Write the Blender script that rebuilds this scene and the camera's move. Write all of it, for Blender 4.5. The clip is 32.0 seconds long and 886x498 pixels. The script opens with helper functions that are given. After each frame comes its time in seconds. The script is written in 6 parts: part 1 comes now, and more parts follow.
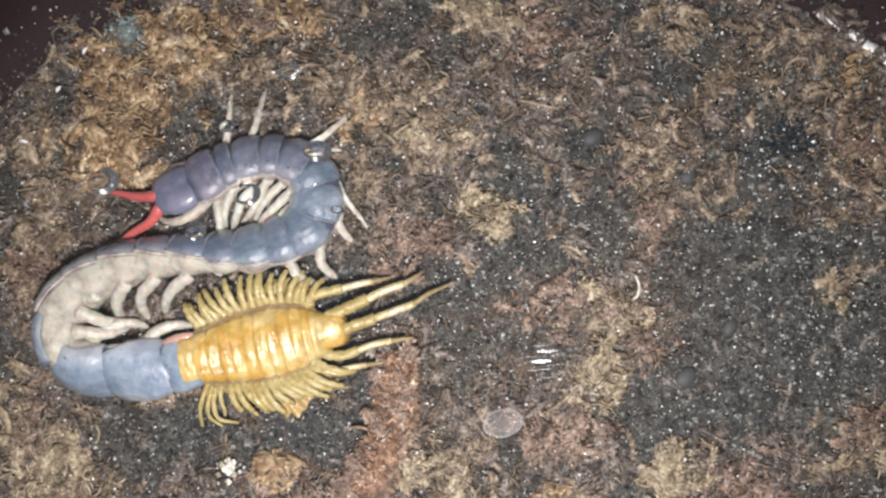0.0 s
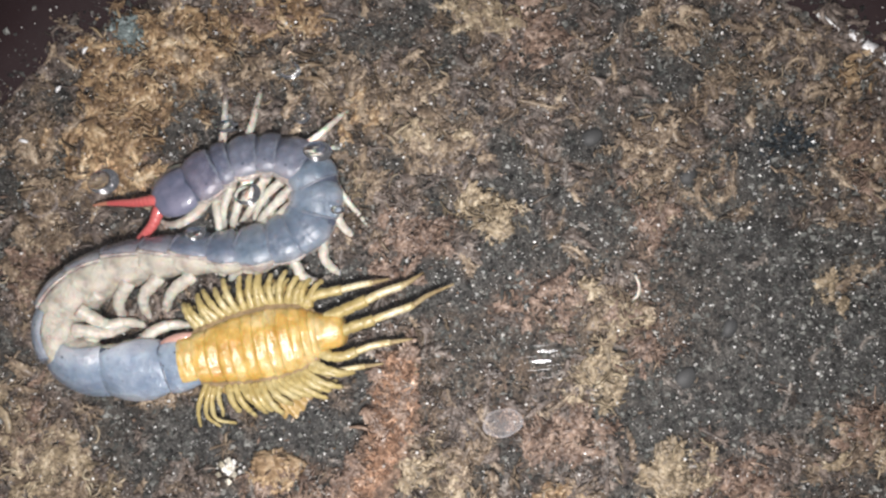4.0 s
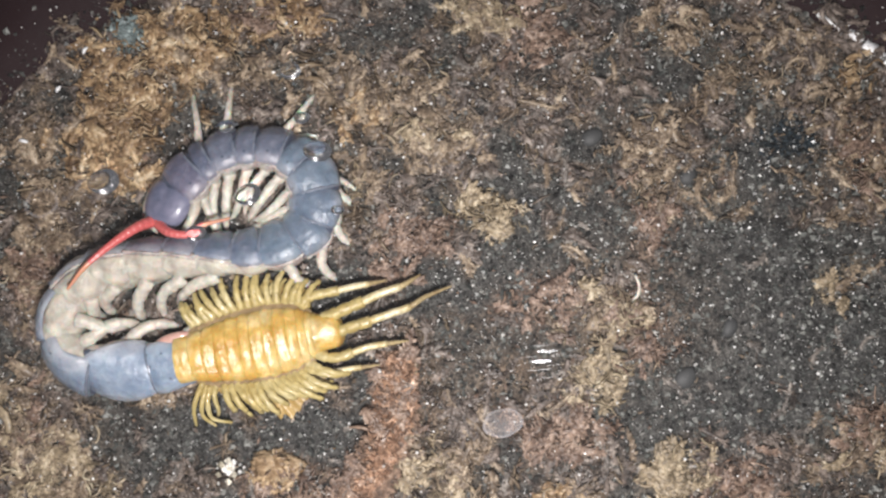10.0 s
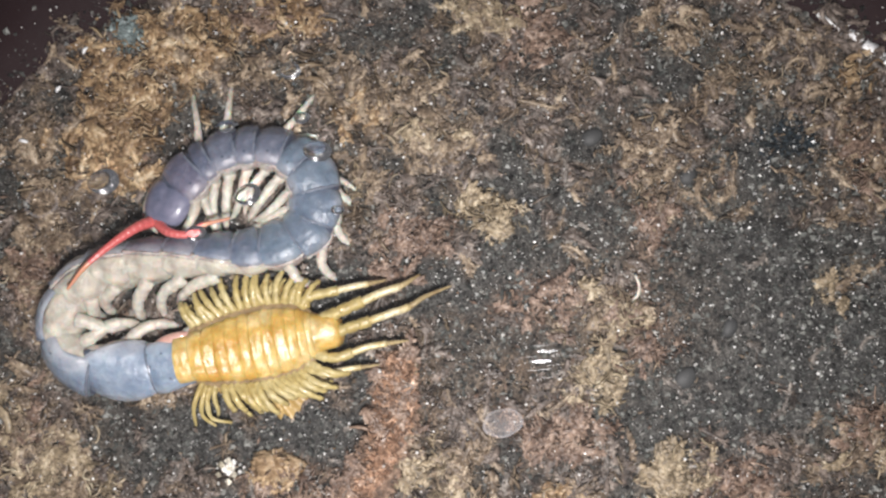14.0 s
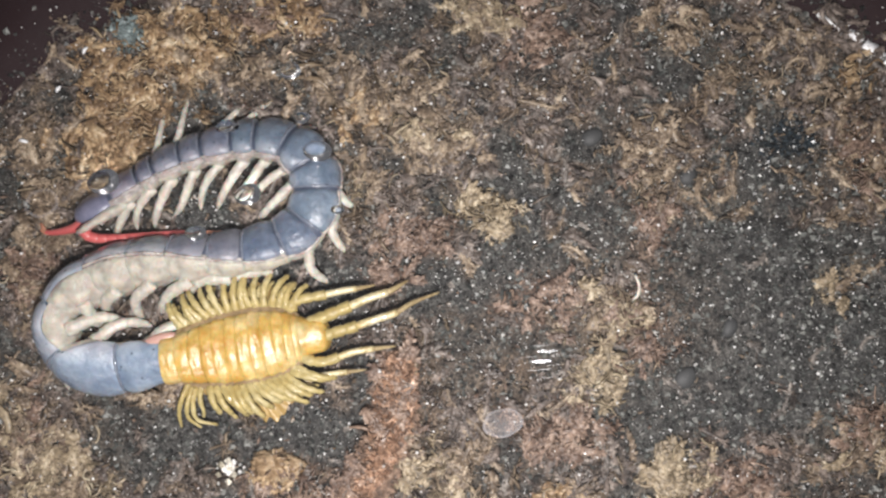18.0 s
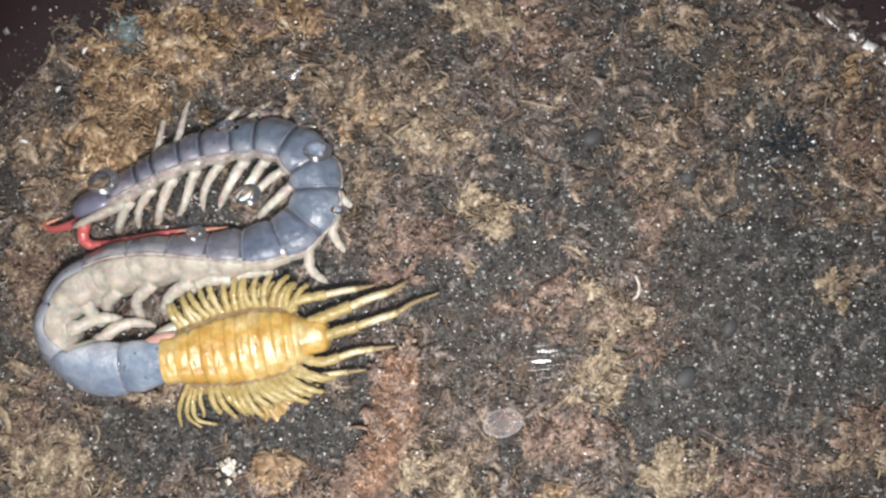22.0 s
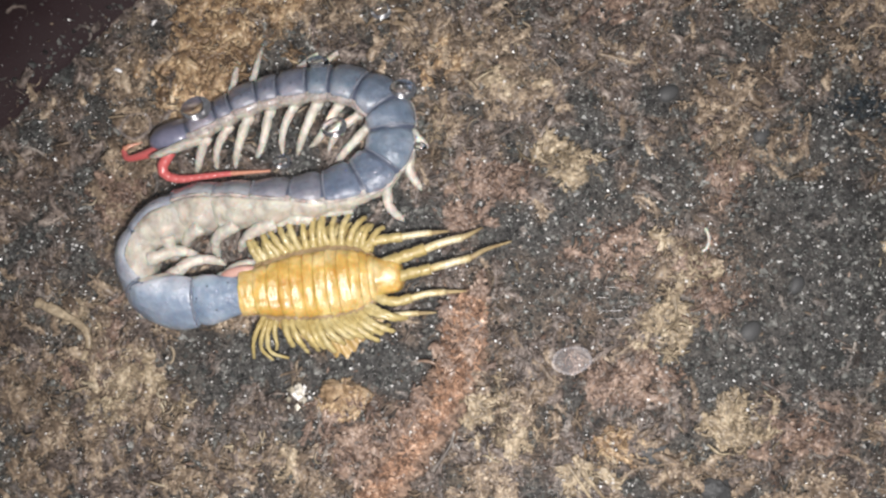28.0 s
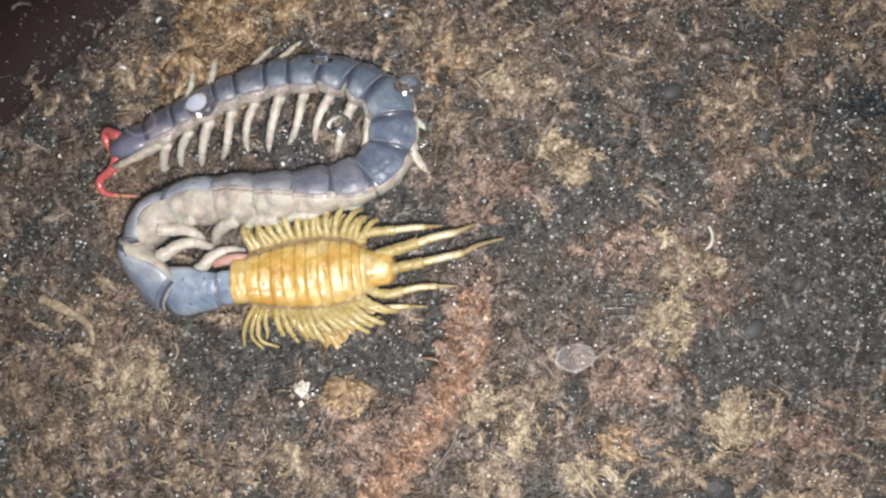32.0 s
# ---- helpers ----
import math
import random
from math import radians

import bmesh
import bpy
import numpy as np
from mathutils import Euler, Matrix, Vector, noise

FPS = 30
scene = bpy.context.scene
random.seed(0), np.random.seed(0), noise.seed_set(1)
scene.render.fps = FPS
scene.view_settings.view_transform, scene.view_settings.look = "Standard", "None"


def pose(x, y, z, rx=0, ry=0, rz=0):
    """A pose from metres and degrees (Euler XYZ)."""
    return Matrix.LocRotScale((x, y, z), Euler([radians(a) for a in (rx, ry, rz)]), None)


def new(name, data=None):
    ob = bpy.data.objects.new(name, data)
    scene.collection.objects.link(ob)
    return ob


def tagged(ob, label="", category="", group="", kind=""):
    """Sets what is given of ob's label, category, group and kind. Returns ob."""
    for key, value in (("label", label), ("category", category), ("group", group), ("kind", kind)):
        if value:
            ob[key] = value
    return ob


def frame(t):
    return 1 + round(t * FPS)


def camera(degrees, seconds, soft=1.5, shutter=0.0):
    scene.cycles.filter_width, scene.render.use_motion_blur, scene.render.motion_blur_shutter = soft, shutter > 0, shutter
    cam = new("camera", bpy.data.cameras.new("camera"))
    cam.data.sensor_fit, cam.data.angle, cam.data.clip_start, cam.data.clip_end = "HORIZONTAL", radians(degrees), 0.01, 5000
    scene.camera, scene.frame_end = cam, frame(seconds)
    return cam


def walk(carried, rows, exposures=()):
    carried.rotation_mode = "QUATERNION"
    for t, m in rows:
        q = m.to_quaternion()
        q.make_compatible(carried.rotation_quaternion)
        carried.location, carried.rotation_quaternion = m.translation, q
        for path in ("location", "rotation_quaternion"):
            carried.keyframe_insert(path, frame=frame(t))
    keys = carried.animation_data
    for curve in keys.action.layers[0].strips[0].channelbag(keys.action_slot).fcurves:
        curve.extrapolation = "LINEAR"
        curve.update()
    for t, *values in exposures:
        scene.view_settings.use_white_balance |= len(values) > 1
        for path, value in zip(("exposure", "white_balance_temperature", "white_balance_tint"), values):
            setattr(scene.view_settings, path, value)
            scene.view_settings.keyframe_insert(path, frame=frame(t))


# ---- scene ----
cam = camera(60, 32.0, soft=2.5)
VIEW_A = pose(0.00567, -0.01327, 0.18945, 4.004, 1.714, 0.0)
VIEW_B = pose(-0.00817, -0.03302, 0.19357, 5.274, 2.854, 3.359)


def between(u, dy=0.0):
    """A pose part of the way from the first view to the second; dy tips it a little, in degrees."""
    q = VIEW_A.to_quaternion().slerp(VIEW_B.to_quaternion(), u)
    m = Matrix.LocRotScale(VIEW_A.translation.lerp(VIEW_B.translation, u), q, None)
    return m @ pose(0, 0, 0, dy, 0, 0)


walk(cam, [(0.0, VIEW_A), (27.6, VIEW_A), (27.7, between(0.04)), (27.8, between(0.2)), (27.9, between(0.58)), (28.0, between(0.955)), (28.1, between(0.975)),
           (28.5, between(0.985)), (29.0, between(0.995)), (29.5, VIEW_B), (32.0, VIEW_B)], exposures=[(0.0, 0.0), (32.0, 0.0)])

MM = 0.001

# ---- world and light: a phone torch beside the lens, a dim room behind it ----
world = bpy.data.worlds.new("room")
scene.world = world
world.use_nodes = True
world.node_tree.nodes["Background"].inputs[0].default_value = (0.9, 0.88, 0.95, 1)
world.node_tree.nodes["Background"].inputs[1].default_value = 0.135

torch_data = bpy.data.lights.new("torch", "POINT")
torch_data.energy = 2.4
torch_data.shadow_soft_size = 0.014
torch_data.color = (1.0, 0.952, 0.93)
torch = new("torch", torch_data)
torch.matrix_world = pose(0.002, -0.058, 0.182)


# ---- materials ----
def material(name):
    m = bpy.data.materials.new(name)
    m.use_nodes = True
    nt = m.node_tree
    return m, nt, nt.nodes["Principled BSDF"]


def node(nt, kind, **inputs):
    n = nt.nodes.new(kind)
    for k, v in inputs.items():
        n.inputs[k.replace("_", " ")].default_value = v
    return n


def ramp(nt, fac, stops):
    r = nt.nodes.new("ShaderNodeValToRGB")
    els = r.color_ramp.elements
    while len(els) < len(stops):
        els.new(0.5)
    for e, (p, c) in zip(els, stops):
        e.position, e.color = p, (*c, 1)
    nt.links.new(fac, r.inputs[0])
    return r.outputs[0]


def mixed(nt, fac, a, b, blend="MIX"):
    n = nt.nodes.new("ShaderNodeMix")
    n.data_type, n.blend_type = "RGBA", blend
    for slot, v in ((0, fac), (6, a), (7, b)):
        sock = n.inputs[slot]
        if isinstance(v, bpy.types.NodeSocket):
            nt.links.new(v, sock)
        else:
            sock.default_value = (*v, 1) if slot else v
    return n.outputs[2]


def coords(nt):
    return nt.nodes.new("ShaderNodeTexCoord").outputs["Object"]


def noise_tex(nt, co, scale, detail=3.0, rough=0.6):
    n = node(nt, "ShaderNodeTexNoise", Scale=scale, Detail=detail, Roughness=rough)
    nt.links.new(co, n.inputs["Vector"])
    return n.outputs["Fac"]


def bumped(nt, bsdf, height, strength, distance):
    b = node(nt, "ShaderNodeBump", Strength=strength, Distance=distance)
    nt.links.new(height, b.inputs["Height"])
    nt.links.new(b.outputs[0], bsdf.inputs["Normal"])


def soil_material():
    """Soil whose litter colour is stored point by point, with fine crumbs over it."""
    m, nt, b = material("dark potting soil")
    co = coords(nt)
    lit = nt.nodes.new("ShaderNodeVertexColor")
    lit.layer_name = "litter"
    mid, fine = noise_tex(nt, co, 260, 4), noise_tex(nt, co, 1300, 3, 0.7)
    v = node(nt, "ShaderNodeTexVoronoi", Scale=1700)
    nt.links.new(co, v.inputs["Vector"])
    g1 = ramp(nt, fine, [(0.3, (0.3, 0.3, 0.3)), (0.55, (0.95, 0.95, 0.95)), (0.75, (2.1, 2.08, 2.05))])
    g2 = ramp(nt, mid, [(0.32, (0.4, 0.4, 0.41)), (0.68, (1.8, 1.77, 1.72))])
    g3 = ramp(nt, v.outputs["Color"], [(0.2, (0.6, 0.6, 0.6)), (0.8, (1.5, 1.5, 1.5))])
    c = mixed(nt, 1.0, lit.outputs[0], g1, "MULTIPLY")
    c = mixed(nt, 1.0, c, g2, "MULTIPLY")
    nt.links.new(mixed(nt, 1.0, c, g3, "MULTIPLY"), b.inputs["Base Color"])
    b.inputs["Roughness"].default_value = 0.55
    b.inputs["Specular IOR Level"].default_value = 0.3
    bumped(nt, b, v.outputs["Distance"], 0.6, 0.0006)
    return m


def fibre_material(name, stops, rough=0.4, gloss=0.5, own=0.5, thin=0.0):
    """Plant fibre: its tone changes from tuft to tuft, less from strand to strand."""
    m, nt, b = material(name)
    geo = nt.nodes.new("ShaderNodeNewGeometry")
    co = coords(nt)
    tuft = ramp(nt, noise_tex(nt, co, 260, 3), [(0.4, (0, 0, 0)), (0.66, (1, 1, 1))])
    tone = ramp(nt, mixed(nt, own, tuft, geo.outputs["Random Per Island"]), stops)
    v = ramp(nt, noise_tex(nt, co, 900, 2), [(0.3, (0.65, 0.65, 0.65)), (0.7, (1.25, 1.25, 1.25))])
    nt.links.new(mixed(nt, 1.0, tone, v, "MULTIPLY"), b.inputs["Base Color"])
    b.inputs["Roughness"].default_value = rough
    b.inputs["Specular IOR Level"].default_value = gloss
    if thin:
        through_light = nt.nodes.new("ShaderNodeBsdfTranslucent")
        nt.links.new(b.inputs["Base Color"].links[0].from_socket, through_light.inputs[0])
        mix = nt.nodes.new("ShaderNodeMixShader")
        mix.inputs[0].default_value = thin
        nt.links.new(b.outputs[0], mix.inputs[1])
        nt.links.new(through_light.outputs[0], mix.inputs[2])
        nt.links.new(mix.outputs[0], nt.nodes["Material Output"].inputs[0])
    return m


def wet_coat(nt, bsdf, co, strength):
    """A wet film whose small ripples glint."""
    n = node(nt, "ShaderNodeBump", Strength=strength, Distance=0.001)
    nt.links.new(noise_tex(nt, co, 620, 4, 0.6), n.inputs["Height"])
    nt.links.new(n.outputs[0], bsdf.inputs["Coat Normal"])


def plate_material(name, dark, light):
    """Back plates, paler and greyer towards their side margins, with a few dark pores."""
    m, nt, b = material(name)
    co = coords(nt)
    cloud = ramp(nt, noise_tex(nt, co, 240, 4), [(0.36, (0, 0, 0)), (0.64, (1, 1, 1))])
    c = mixed(nt, cloud, dark, light)
    own = nt.nodes.new("ShaderNodeObjectInfo")
    c = mixed(nt, 1.0, c, ramp(nt, own.outputs["Random"], [(0.0, (0.82, 0.8, 0.86)), (0.5, (1.0, 1.02, 1.0)), (1.0, (1.2, 1.17, 1.12))]), "MULTIPLY")
    xyz = nt.nodes.new("ShaderNodeSeparateXYZ")
    nt.links.new(co, xyz.inputs[0])
    a = nt.nodes.new("ShaderNodeMath")
    a.operation = "ABSOLUTE"
    nt.links.new(xyz.outputs[1], a.inputs[0])
    wob = node(nt, "ShaderNodeMath")
    wob.operation = "MULTIPLY_ADD"
    nt.links.new(noise_tex(nt, co, 300, 3), wob.inputs[0])
    wob.inputs[1].default_value = 0.0022
    nt.links.new(a.outputs[0], wob.inputs[2])
    side = node(nt, "ShaderNodeMapRange")
    side.inputs[1].default_value, side.inputs[2].default_value, side.inputs[4].default_value = 0.0056, 0.0082, 0.4
    nt.links.new(wob.outputs[0], side.inputs[0])
    c = mixed(nt, side.outputs[0], c, (0.42, 0.39, 0.39))
    v = node(nt, "ShaderNodeTexVoronoi", Scale=430.0)
    nt.links.new(co, v.inputs["Vector"])
    pores = ramp(nt, v.outputs["Distance"], [(0.085, (1, 1, 1)), (0.17, (0, 0, 0))])
    few = ramp(nt, noise_tex(nt, co, 160, 1), [(0.42, (0, 0, 0)), (0.52, (0.95, 0.95, 0.95))])
    c = mixed(nt, mixed(nt, 1.0, pores, few, "MULTIPLY"), c, (0.03, 0.045, 0.075))
    broad = ramp(nt, noise_tex(nt, co, 90, 3), [(0.35, (0.78, 0.8, 0.84)), (0.65, (1.2, 1.18, 1.14))])
    c = mixed(nt, 1.0, c, broad, "MULTIPLY")
    dirt = ramp(nt, noise_tex(nt, co, 1500, 2, 0.5), [(0.66, (0, 0, 0)), (0.74, (0.55, 0.55, 0.55))])
    c = mixed(nt, dirt, c, (0.07, 0.055, 0.045))
    nt.links.new(c, b.inputs["Base Color"])
    b.inputs["Roughness"].default_value = 0.36
    b.inputs["Coat Weight"].default_value = 1.0
    b.inputs["Coat Roughness"].default_value = 0.14
    b.inputs["Subsurface Weight"].default_value = 0.1
    b.inputs["Subsurface Scale"].default_value = 0.0015
    glaze = noise_tex(nt, co, 520, 2)
    nt.links.new(ramp(nt, glaze, [(0.35, (0.04, 0.04, 0.04)), (0.65, (0.2, 0.2, 0.2))]), b.inputs["Coat Roughness"])
    bumped(nt, b, noise_tex(nt, co, 330, 4), 0.6, 0.0008)
    wet_coat(nt, b, co, 1.2)
    return m


def skin_material(name, base, alt, spot, rough, coat, bump=0.15, subsurface=0.0, spots=0.0, scale=500):
    """Living or shed cuticle: two tones, fine pores, wet gloss."""
    m, nt, b = material(name)
    co = coords(nt)
    n = noise_tex(nt, co, scale * 0.5, 3)
    c = mixed(nt, ramp(nt, n, [(0.35, (0, 0, 0)), (0.65, (1, 1, 1))]), base, alt)
    if spots:
        v = node(nt, "ShaderNodeTexVoronoi", Scale=scale * 1.1)
        nt.links.new(co, v.inputs["Vector"])
        k = ramp(nt, v.outputs["Distance"], [(spots, (1, 1, 1)), (spots * 1.8, (0, 0, 0))])
        c = mixed(nt, k, c, spot)
    nt.links.new(c, b.inputs["Base Color"])
    b.inputs["Roughness"].default_value = rough
    b.inputs["Coat Weight"].default_value = coat
    b.inputs["Coat Roughness"].default_value = 0.12
    if subsurface:
        b.inputs["Subsurface Weight"].default_value = subsurface
        b.inputs["Subsurface Scale"].default_value = 0.002
    bumped(nt, b, noise_tex(nt, co, scale * 1.6, 3), bump, 0.0004)
    return m


def mottled_material(name, tones, scale, rough, coat, bump, subsurface=0.0, speck=None, ripple=0.4, glint=0.09):
    """Wet organic surface of several tones that run into each other."""
    m, nt, b = material(name)
    co = coords(nt)
    n1, n2 = noise_tex(nt, co, scale, 4, 0.65), noise_tex(nt, co, scale * 3.1, 3)
    k = len(tones)
    c = ramp(nt, n1, [(0.3 + 0.4 * i / (k - 1), t) for i, t in enumerate(tones)])
    c = mixed(nt, 1.0, c, ramp(nt, n2, [(0.3, (0.78, 0.78, 0.78)), (0.7, (1.18, 1.18, 1.18))]), "MULTIPLY")
    if speck:
        v = node(nt, "ShaderNodeTexVoronoi", Scale=scale * 2.2)
        nt.links.new(co, v.inputs["Vector"])
        few = ramp(nt, noise_tex(nt, co, scale * 0.7, 1), [(0.48, (0, 0, 0)), (0.6, (0.7, 0.7, 0.7))])
        c = mixed(nt, mixed(nt, 1.0, ramp(nt, v.outputs["Distance"], [(0.06, (1, 1, 1)), (0.14, (0, 0, 0))]), few, "MULTIPLY"), c, speck)
    nt.links.new(c, b.inputs["Base Color"])
    nt.links.new(ramp(nt, n2, [(0.3, (rough * 0.7,) * 3), (0.7, (rough * 1.4,) * 3)]), b.inputs["Roughness"])
    b.inputs["Coat Weight"].default_value = coat
    b.inputs["Coat Roughness"].default_value = glint
    if subsurface:
        b.inputs["Subsurface Weight"].default_value = subsurface
        b.inputs["Subsurface Scale"].default_value = 0.002
    bumped(nt, b, n2, bump, 0.0009)
    wet_coat(nt, b, co, ripple)
    return m


def plain_material(name, base, alt, rough, scale=60, metal=0.0, bump=0.2, gloss=0.5):
    m, nt, b = material(name)
    co = coords(nt)
    nt.links.new(mixed(nt, noise_tex(nt, co, scale, 4), base, alt), b.inputs["Base Color"])
    b.inputs["Roughness"].default_value = rough
    b.inputs["Metallic"].default_value = metal
    b.inputs["Specular IOR Level"].default_value = gloss
    bumped(nt, b, noise_tex(nt, co, scale * 12, 3), bump, 0.0005)
    return m


def water_material():
    m, nt, b = material("clear water")
    b.inputs["Base Color"].default_value = (0.95, 0.98, 1.0, 1)
    b.inputs["Roughness"].default_value = 0.02
    b.inputs["IOR"].default_value = 1.33
    b.inputs["Coat Weight"].default_value = 0.4
    b.inputs["Coat Roughness"].default_value = 0.16
    b.inputs["Transmission Weight"].default_value = 1.0
    return m


def sheet_material(name, base, alt):
    """Crumpled see-through skin, cloudier in its folds."""
    m, nt, b = material(name)
    co = coords(nt)
    nt.links.new(mixed(nt, noise_tex(nt, co, 300, 3), base, alt), b.inputs["Base Color"])
    b.inputs["Roughness"].default_value = 0.35
    b.inputs["Coat Weight"].default_value = 0.6
    bumped(nt, b, noise_tex(nt, co, 420, 3), 0.6, 0.0008)
    clear = nt.nodes.new("ShaderNodeBsdfTransparent")
    mix = nt.nodes.new("ShaderNodeMixShader")
    nt.links.new(ramp(nt, noise_tex(nt, co, 240, 3), [(0.35, (0.75, 0.75, 0.75)), (0.65, (1.0, 1.0, 1.0))]), mix.inputs[0])
    nt.links.new(clear.outputs[0], mix.inputs[1])
    nt.links.new(b.outputs[0], mix.inputs[2])
    nt.links.new(mix.outputs[0], nt.nodes["Material Output"].inputs[0])
    return m


def film_material(name, veil, tint):
    """Thin clear film: mostly see-through, with a trace of dust or dried scale."""
    m, nt, b = material(name)
    b.inputs["Base Color"].default_value = (*tint, 1)
    b.inputs["Roughness"].default_value = 0.4
    t = nt.nodes.new("ShaderNodeBsdfTransparent")
    mix = nt.nodes.new("ShaderNodeMixShader")
    n = noise_tex(nt, coords(nt), 45, 4)
    f = ramp(nt, n, [(0.3, (veil * 0.6,) * 3), (0.7, (veil * 1.4,) * 3)])
    nt.links.new(f, mix.inputs[0])
    nt.links.new(t.outputs[0], mix.inputs[1])
    nt.links.new(b.outputs[0], mix.inputs[2])
    nt.links.new(mix.outputs[0], nt.nodes["Material Output"].inputs[0])
    return m


def glint_material(name, share, rough):
    """See-through plastic with polished grooves that flash where the light meets them."""
    m, nt, b = material(name)
    b.inputs["Base Color"].default_value = (0.85, 0.88, 0.92, 1)
    b.inputs["Metallic"].default_value = 1.0
    b.inputs["Roughness"].default_value = rough
    mix = nt.nodes.new("ShaderNodeMixShader")
    streaks = ramp(nt, noise_tex(nt, coords(nt), 900, 2), [(0.35, (share * 0.5,) * 3), (0.65, (share * 1.4,) * 3)])
    nt.links.new(streaks, mix.inputs[0])
    nt.links.new(nt.nodes.new("ShaderNodeBsdfTransparent").outputs[0], mix.inputs[1])
    nt.links.new(b.outputs[0], mix.inputs[2])
    nt.links.new(mix.outputs[0], nt.nodes["Material Output"].inputs[0])
    return m


SOIL = soil_material()
GRIT = fibre_material("dark soil crumbs", [(0.0, (0.01, 0.01, 0.0105)), (0.6, (0.034, 0.034, 0.033)), (0.88, (0.1, 0.096, 0.088)), (1.0, (0.22, 0.21, 0.19))], 0.35, 0.5, own=0.9)
# near-white grain colour that carries the sparkle of wet glints
SPARK = fibre_material("near-white glint grains", [(0.0, (0.6, 0.59, 0.56)), (1.0, (0.95, 0.95, 0.95))], 0.3, 0.6, own=0.9)
TAN = fibre_material("tan moss", [(0.0, (0.065, 0.046, 0.032)), (0.4, (0.2, 0.148, 0.102)), (0.7, (0.39, 0.305, 0.215)), (1.0, (0.62, 0.52, 0.39))], thin=0.2)
PALE = fibre_material("straw-pale moss", [(0.0, (0.13, 0.1, 0.062)), (0.4, (0.33, 0.26, 0.17)), (0.75, (0.54, 0.445, 0.31)), (1.0, (0.74, 0.66, 0.5))], thin=0.2)
GOLD = fibre_material("golden-brown moss", [(0.0, (0.08, 0.046, 0.024)), (0.4, (0.3, 0.195, 0.105)), (0.75, (0.56, 0.415, 0.25)), (1.0, (0.78, 0.66, 0.48))], thin=0.2)
RUST = fibre_material("rust-brown moss", [(0.0, (0.07, 0.043, 0.034)), (0.4, (0.2, 0.134, 0.1)), (0.75, (0.37, 0.265, 0.2)), (1.0, (0.58, 0.465, 0.39))], thin=0.2)
ASH = fibre_material("ash-grey moss", [(0.0, (0.05, 0.044, 0.04)), (0.4, (0.15, 0.132, 0.118)), (0.75, (0.31, 0.275, 0.24)), (1.0, (0.5, 0.46, 0.41))], thin=0.2)
BROWN = fibre_material("grey-brown fibre", [(0.0, (0.032, 0.025, 0.022)), (0.4, (0.115, 0.09, 0.076)), (0.75, (0.26, 0.21, 0.178)), (1.0, (0.46, 0.4, 0.345))], thin=0.2)
GOLDCURL = fibre_material("curled golden moss", [(0.0, (0.05, 0.028, 0.014)), (0.35, (0.28, 0.18, 0.095)), (0.7, (0.54, 0.4, 0.235)), (1.0, (0.8, 0.69, 0.5))], 0.35, 0.5, own=0.75, thin=0.25)
TANCURL = fibre_material("curled tan moss", [(0.0, (0.04, 0.03, 0.02)), (0.35, (0.19, 0.145, 0.095)), (0.7, (0.4, 0.32, 0.22)), (1.0, (0.66, 0.57, 0.42))], 0.35, 0.5, own=0.75, thin=0.25)
PALECURL = fibre_material("curled straw moss", [(0.0, (0.1, 0.08, 0.048)), (0.35, (0.34, 0.27, 0.175)), (0.7, (0.56, 0.47, 0.32)), (1.0, (0.78, 0.7, 0.53))], 0.35, 0.5, own=0.75, thin=0.25)
RUSTCURL = fibre_material("curled rust moss", [(0.0, (0.05, 0.03, 0.022)), (0.35, (0.2, 0.128, 0.092)), (0.7, (0.4, 0.28, 0.205)), (1.0, (0.64, 0.5, 0.41))], 0.35, 0.5, own=0.75, thin=0.25)
BROWNCURL = fibre_material("curled grey-brown moss", [(0.0, (0.02, 0.016, 0.013)), (0.4, (0.12, 0.094, 0.075)), (0.75, (0.28, 0.228, 0.184)), (1.0, (0.54, 0.46, 0.385))], 0.35, 0.5, own=0.75, thin=0.25)
BARK = mottled_material("rotten rust-brown bark", [(0.05, 0.033, 0.025), (0.15, 0.095, 0.066), (0.3, 0.2, 0.14), (0.46, 0.34, 0.26)], 420, 0.55, 0.15, 1.0)
BARKFLAKE = fibre_material("reddish bark flakes", [(0.0, (0.05, 0.031, 0.023)), (0.35, (0.23, 0.135, 0.088)), (0.75, (0.45, 0.285, 0.19)), (1.0, (0.72, 0.58, 0.47))], 0.45, 0.5, own=0.7)
CLOD = mottled_material("crumbly tan bark", [(0.09, 0.055, 0.03), (0.26, 0.17, 0.09), (0.42, 0.31, 0.19), (0.3, 0.28, 0.25)], 260, 0.5, 0.15, 1.0)
CRYSTAL = fibre_material("glittering mineral", [(0.0, (0.3, 0.27, 0.2)), (0.25, (0.75, 0.71, 0.6)), (0.5, (0.92, 0.91, 0.88)), (1.0, (0.95, 0.95, 0.95))], 0.15, 0.8, own=1.0)
LUMP = fibre_material("grey-green soil lumps", [(0.0, (0.018, 0.02, 0.019)), (0.35, (0.058, 0.064, 0.06)), (0.65, (0.14, 0.147, 0.137)), (1.0, (0.3, 0.3, 0.28))], 0.4, 0.5, own=0.85)
TEAL = fibre_material("blue-black crumbs", [(0.0, (0.008, 0.012, 0.015)), (0.8, (0.03, 0.043, 0.052)), (1.0, (0.28, 0.32, 0.34))], 0.3, 0.5)
SLATE = fibre_material("grey-green crumbs", [(0.0, (0.05, 0.065, 0.065)), (0.6, (0.2, 0.25, 0.25)), (1.0, (0.5, 0.56, 0.56))], 0.35, 0.5)
BLUE = plate_material("slate-blue cuticle", (0.099, 0.139, 0.198), (0.154, 0.198, 0.266))
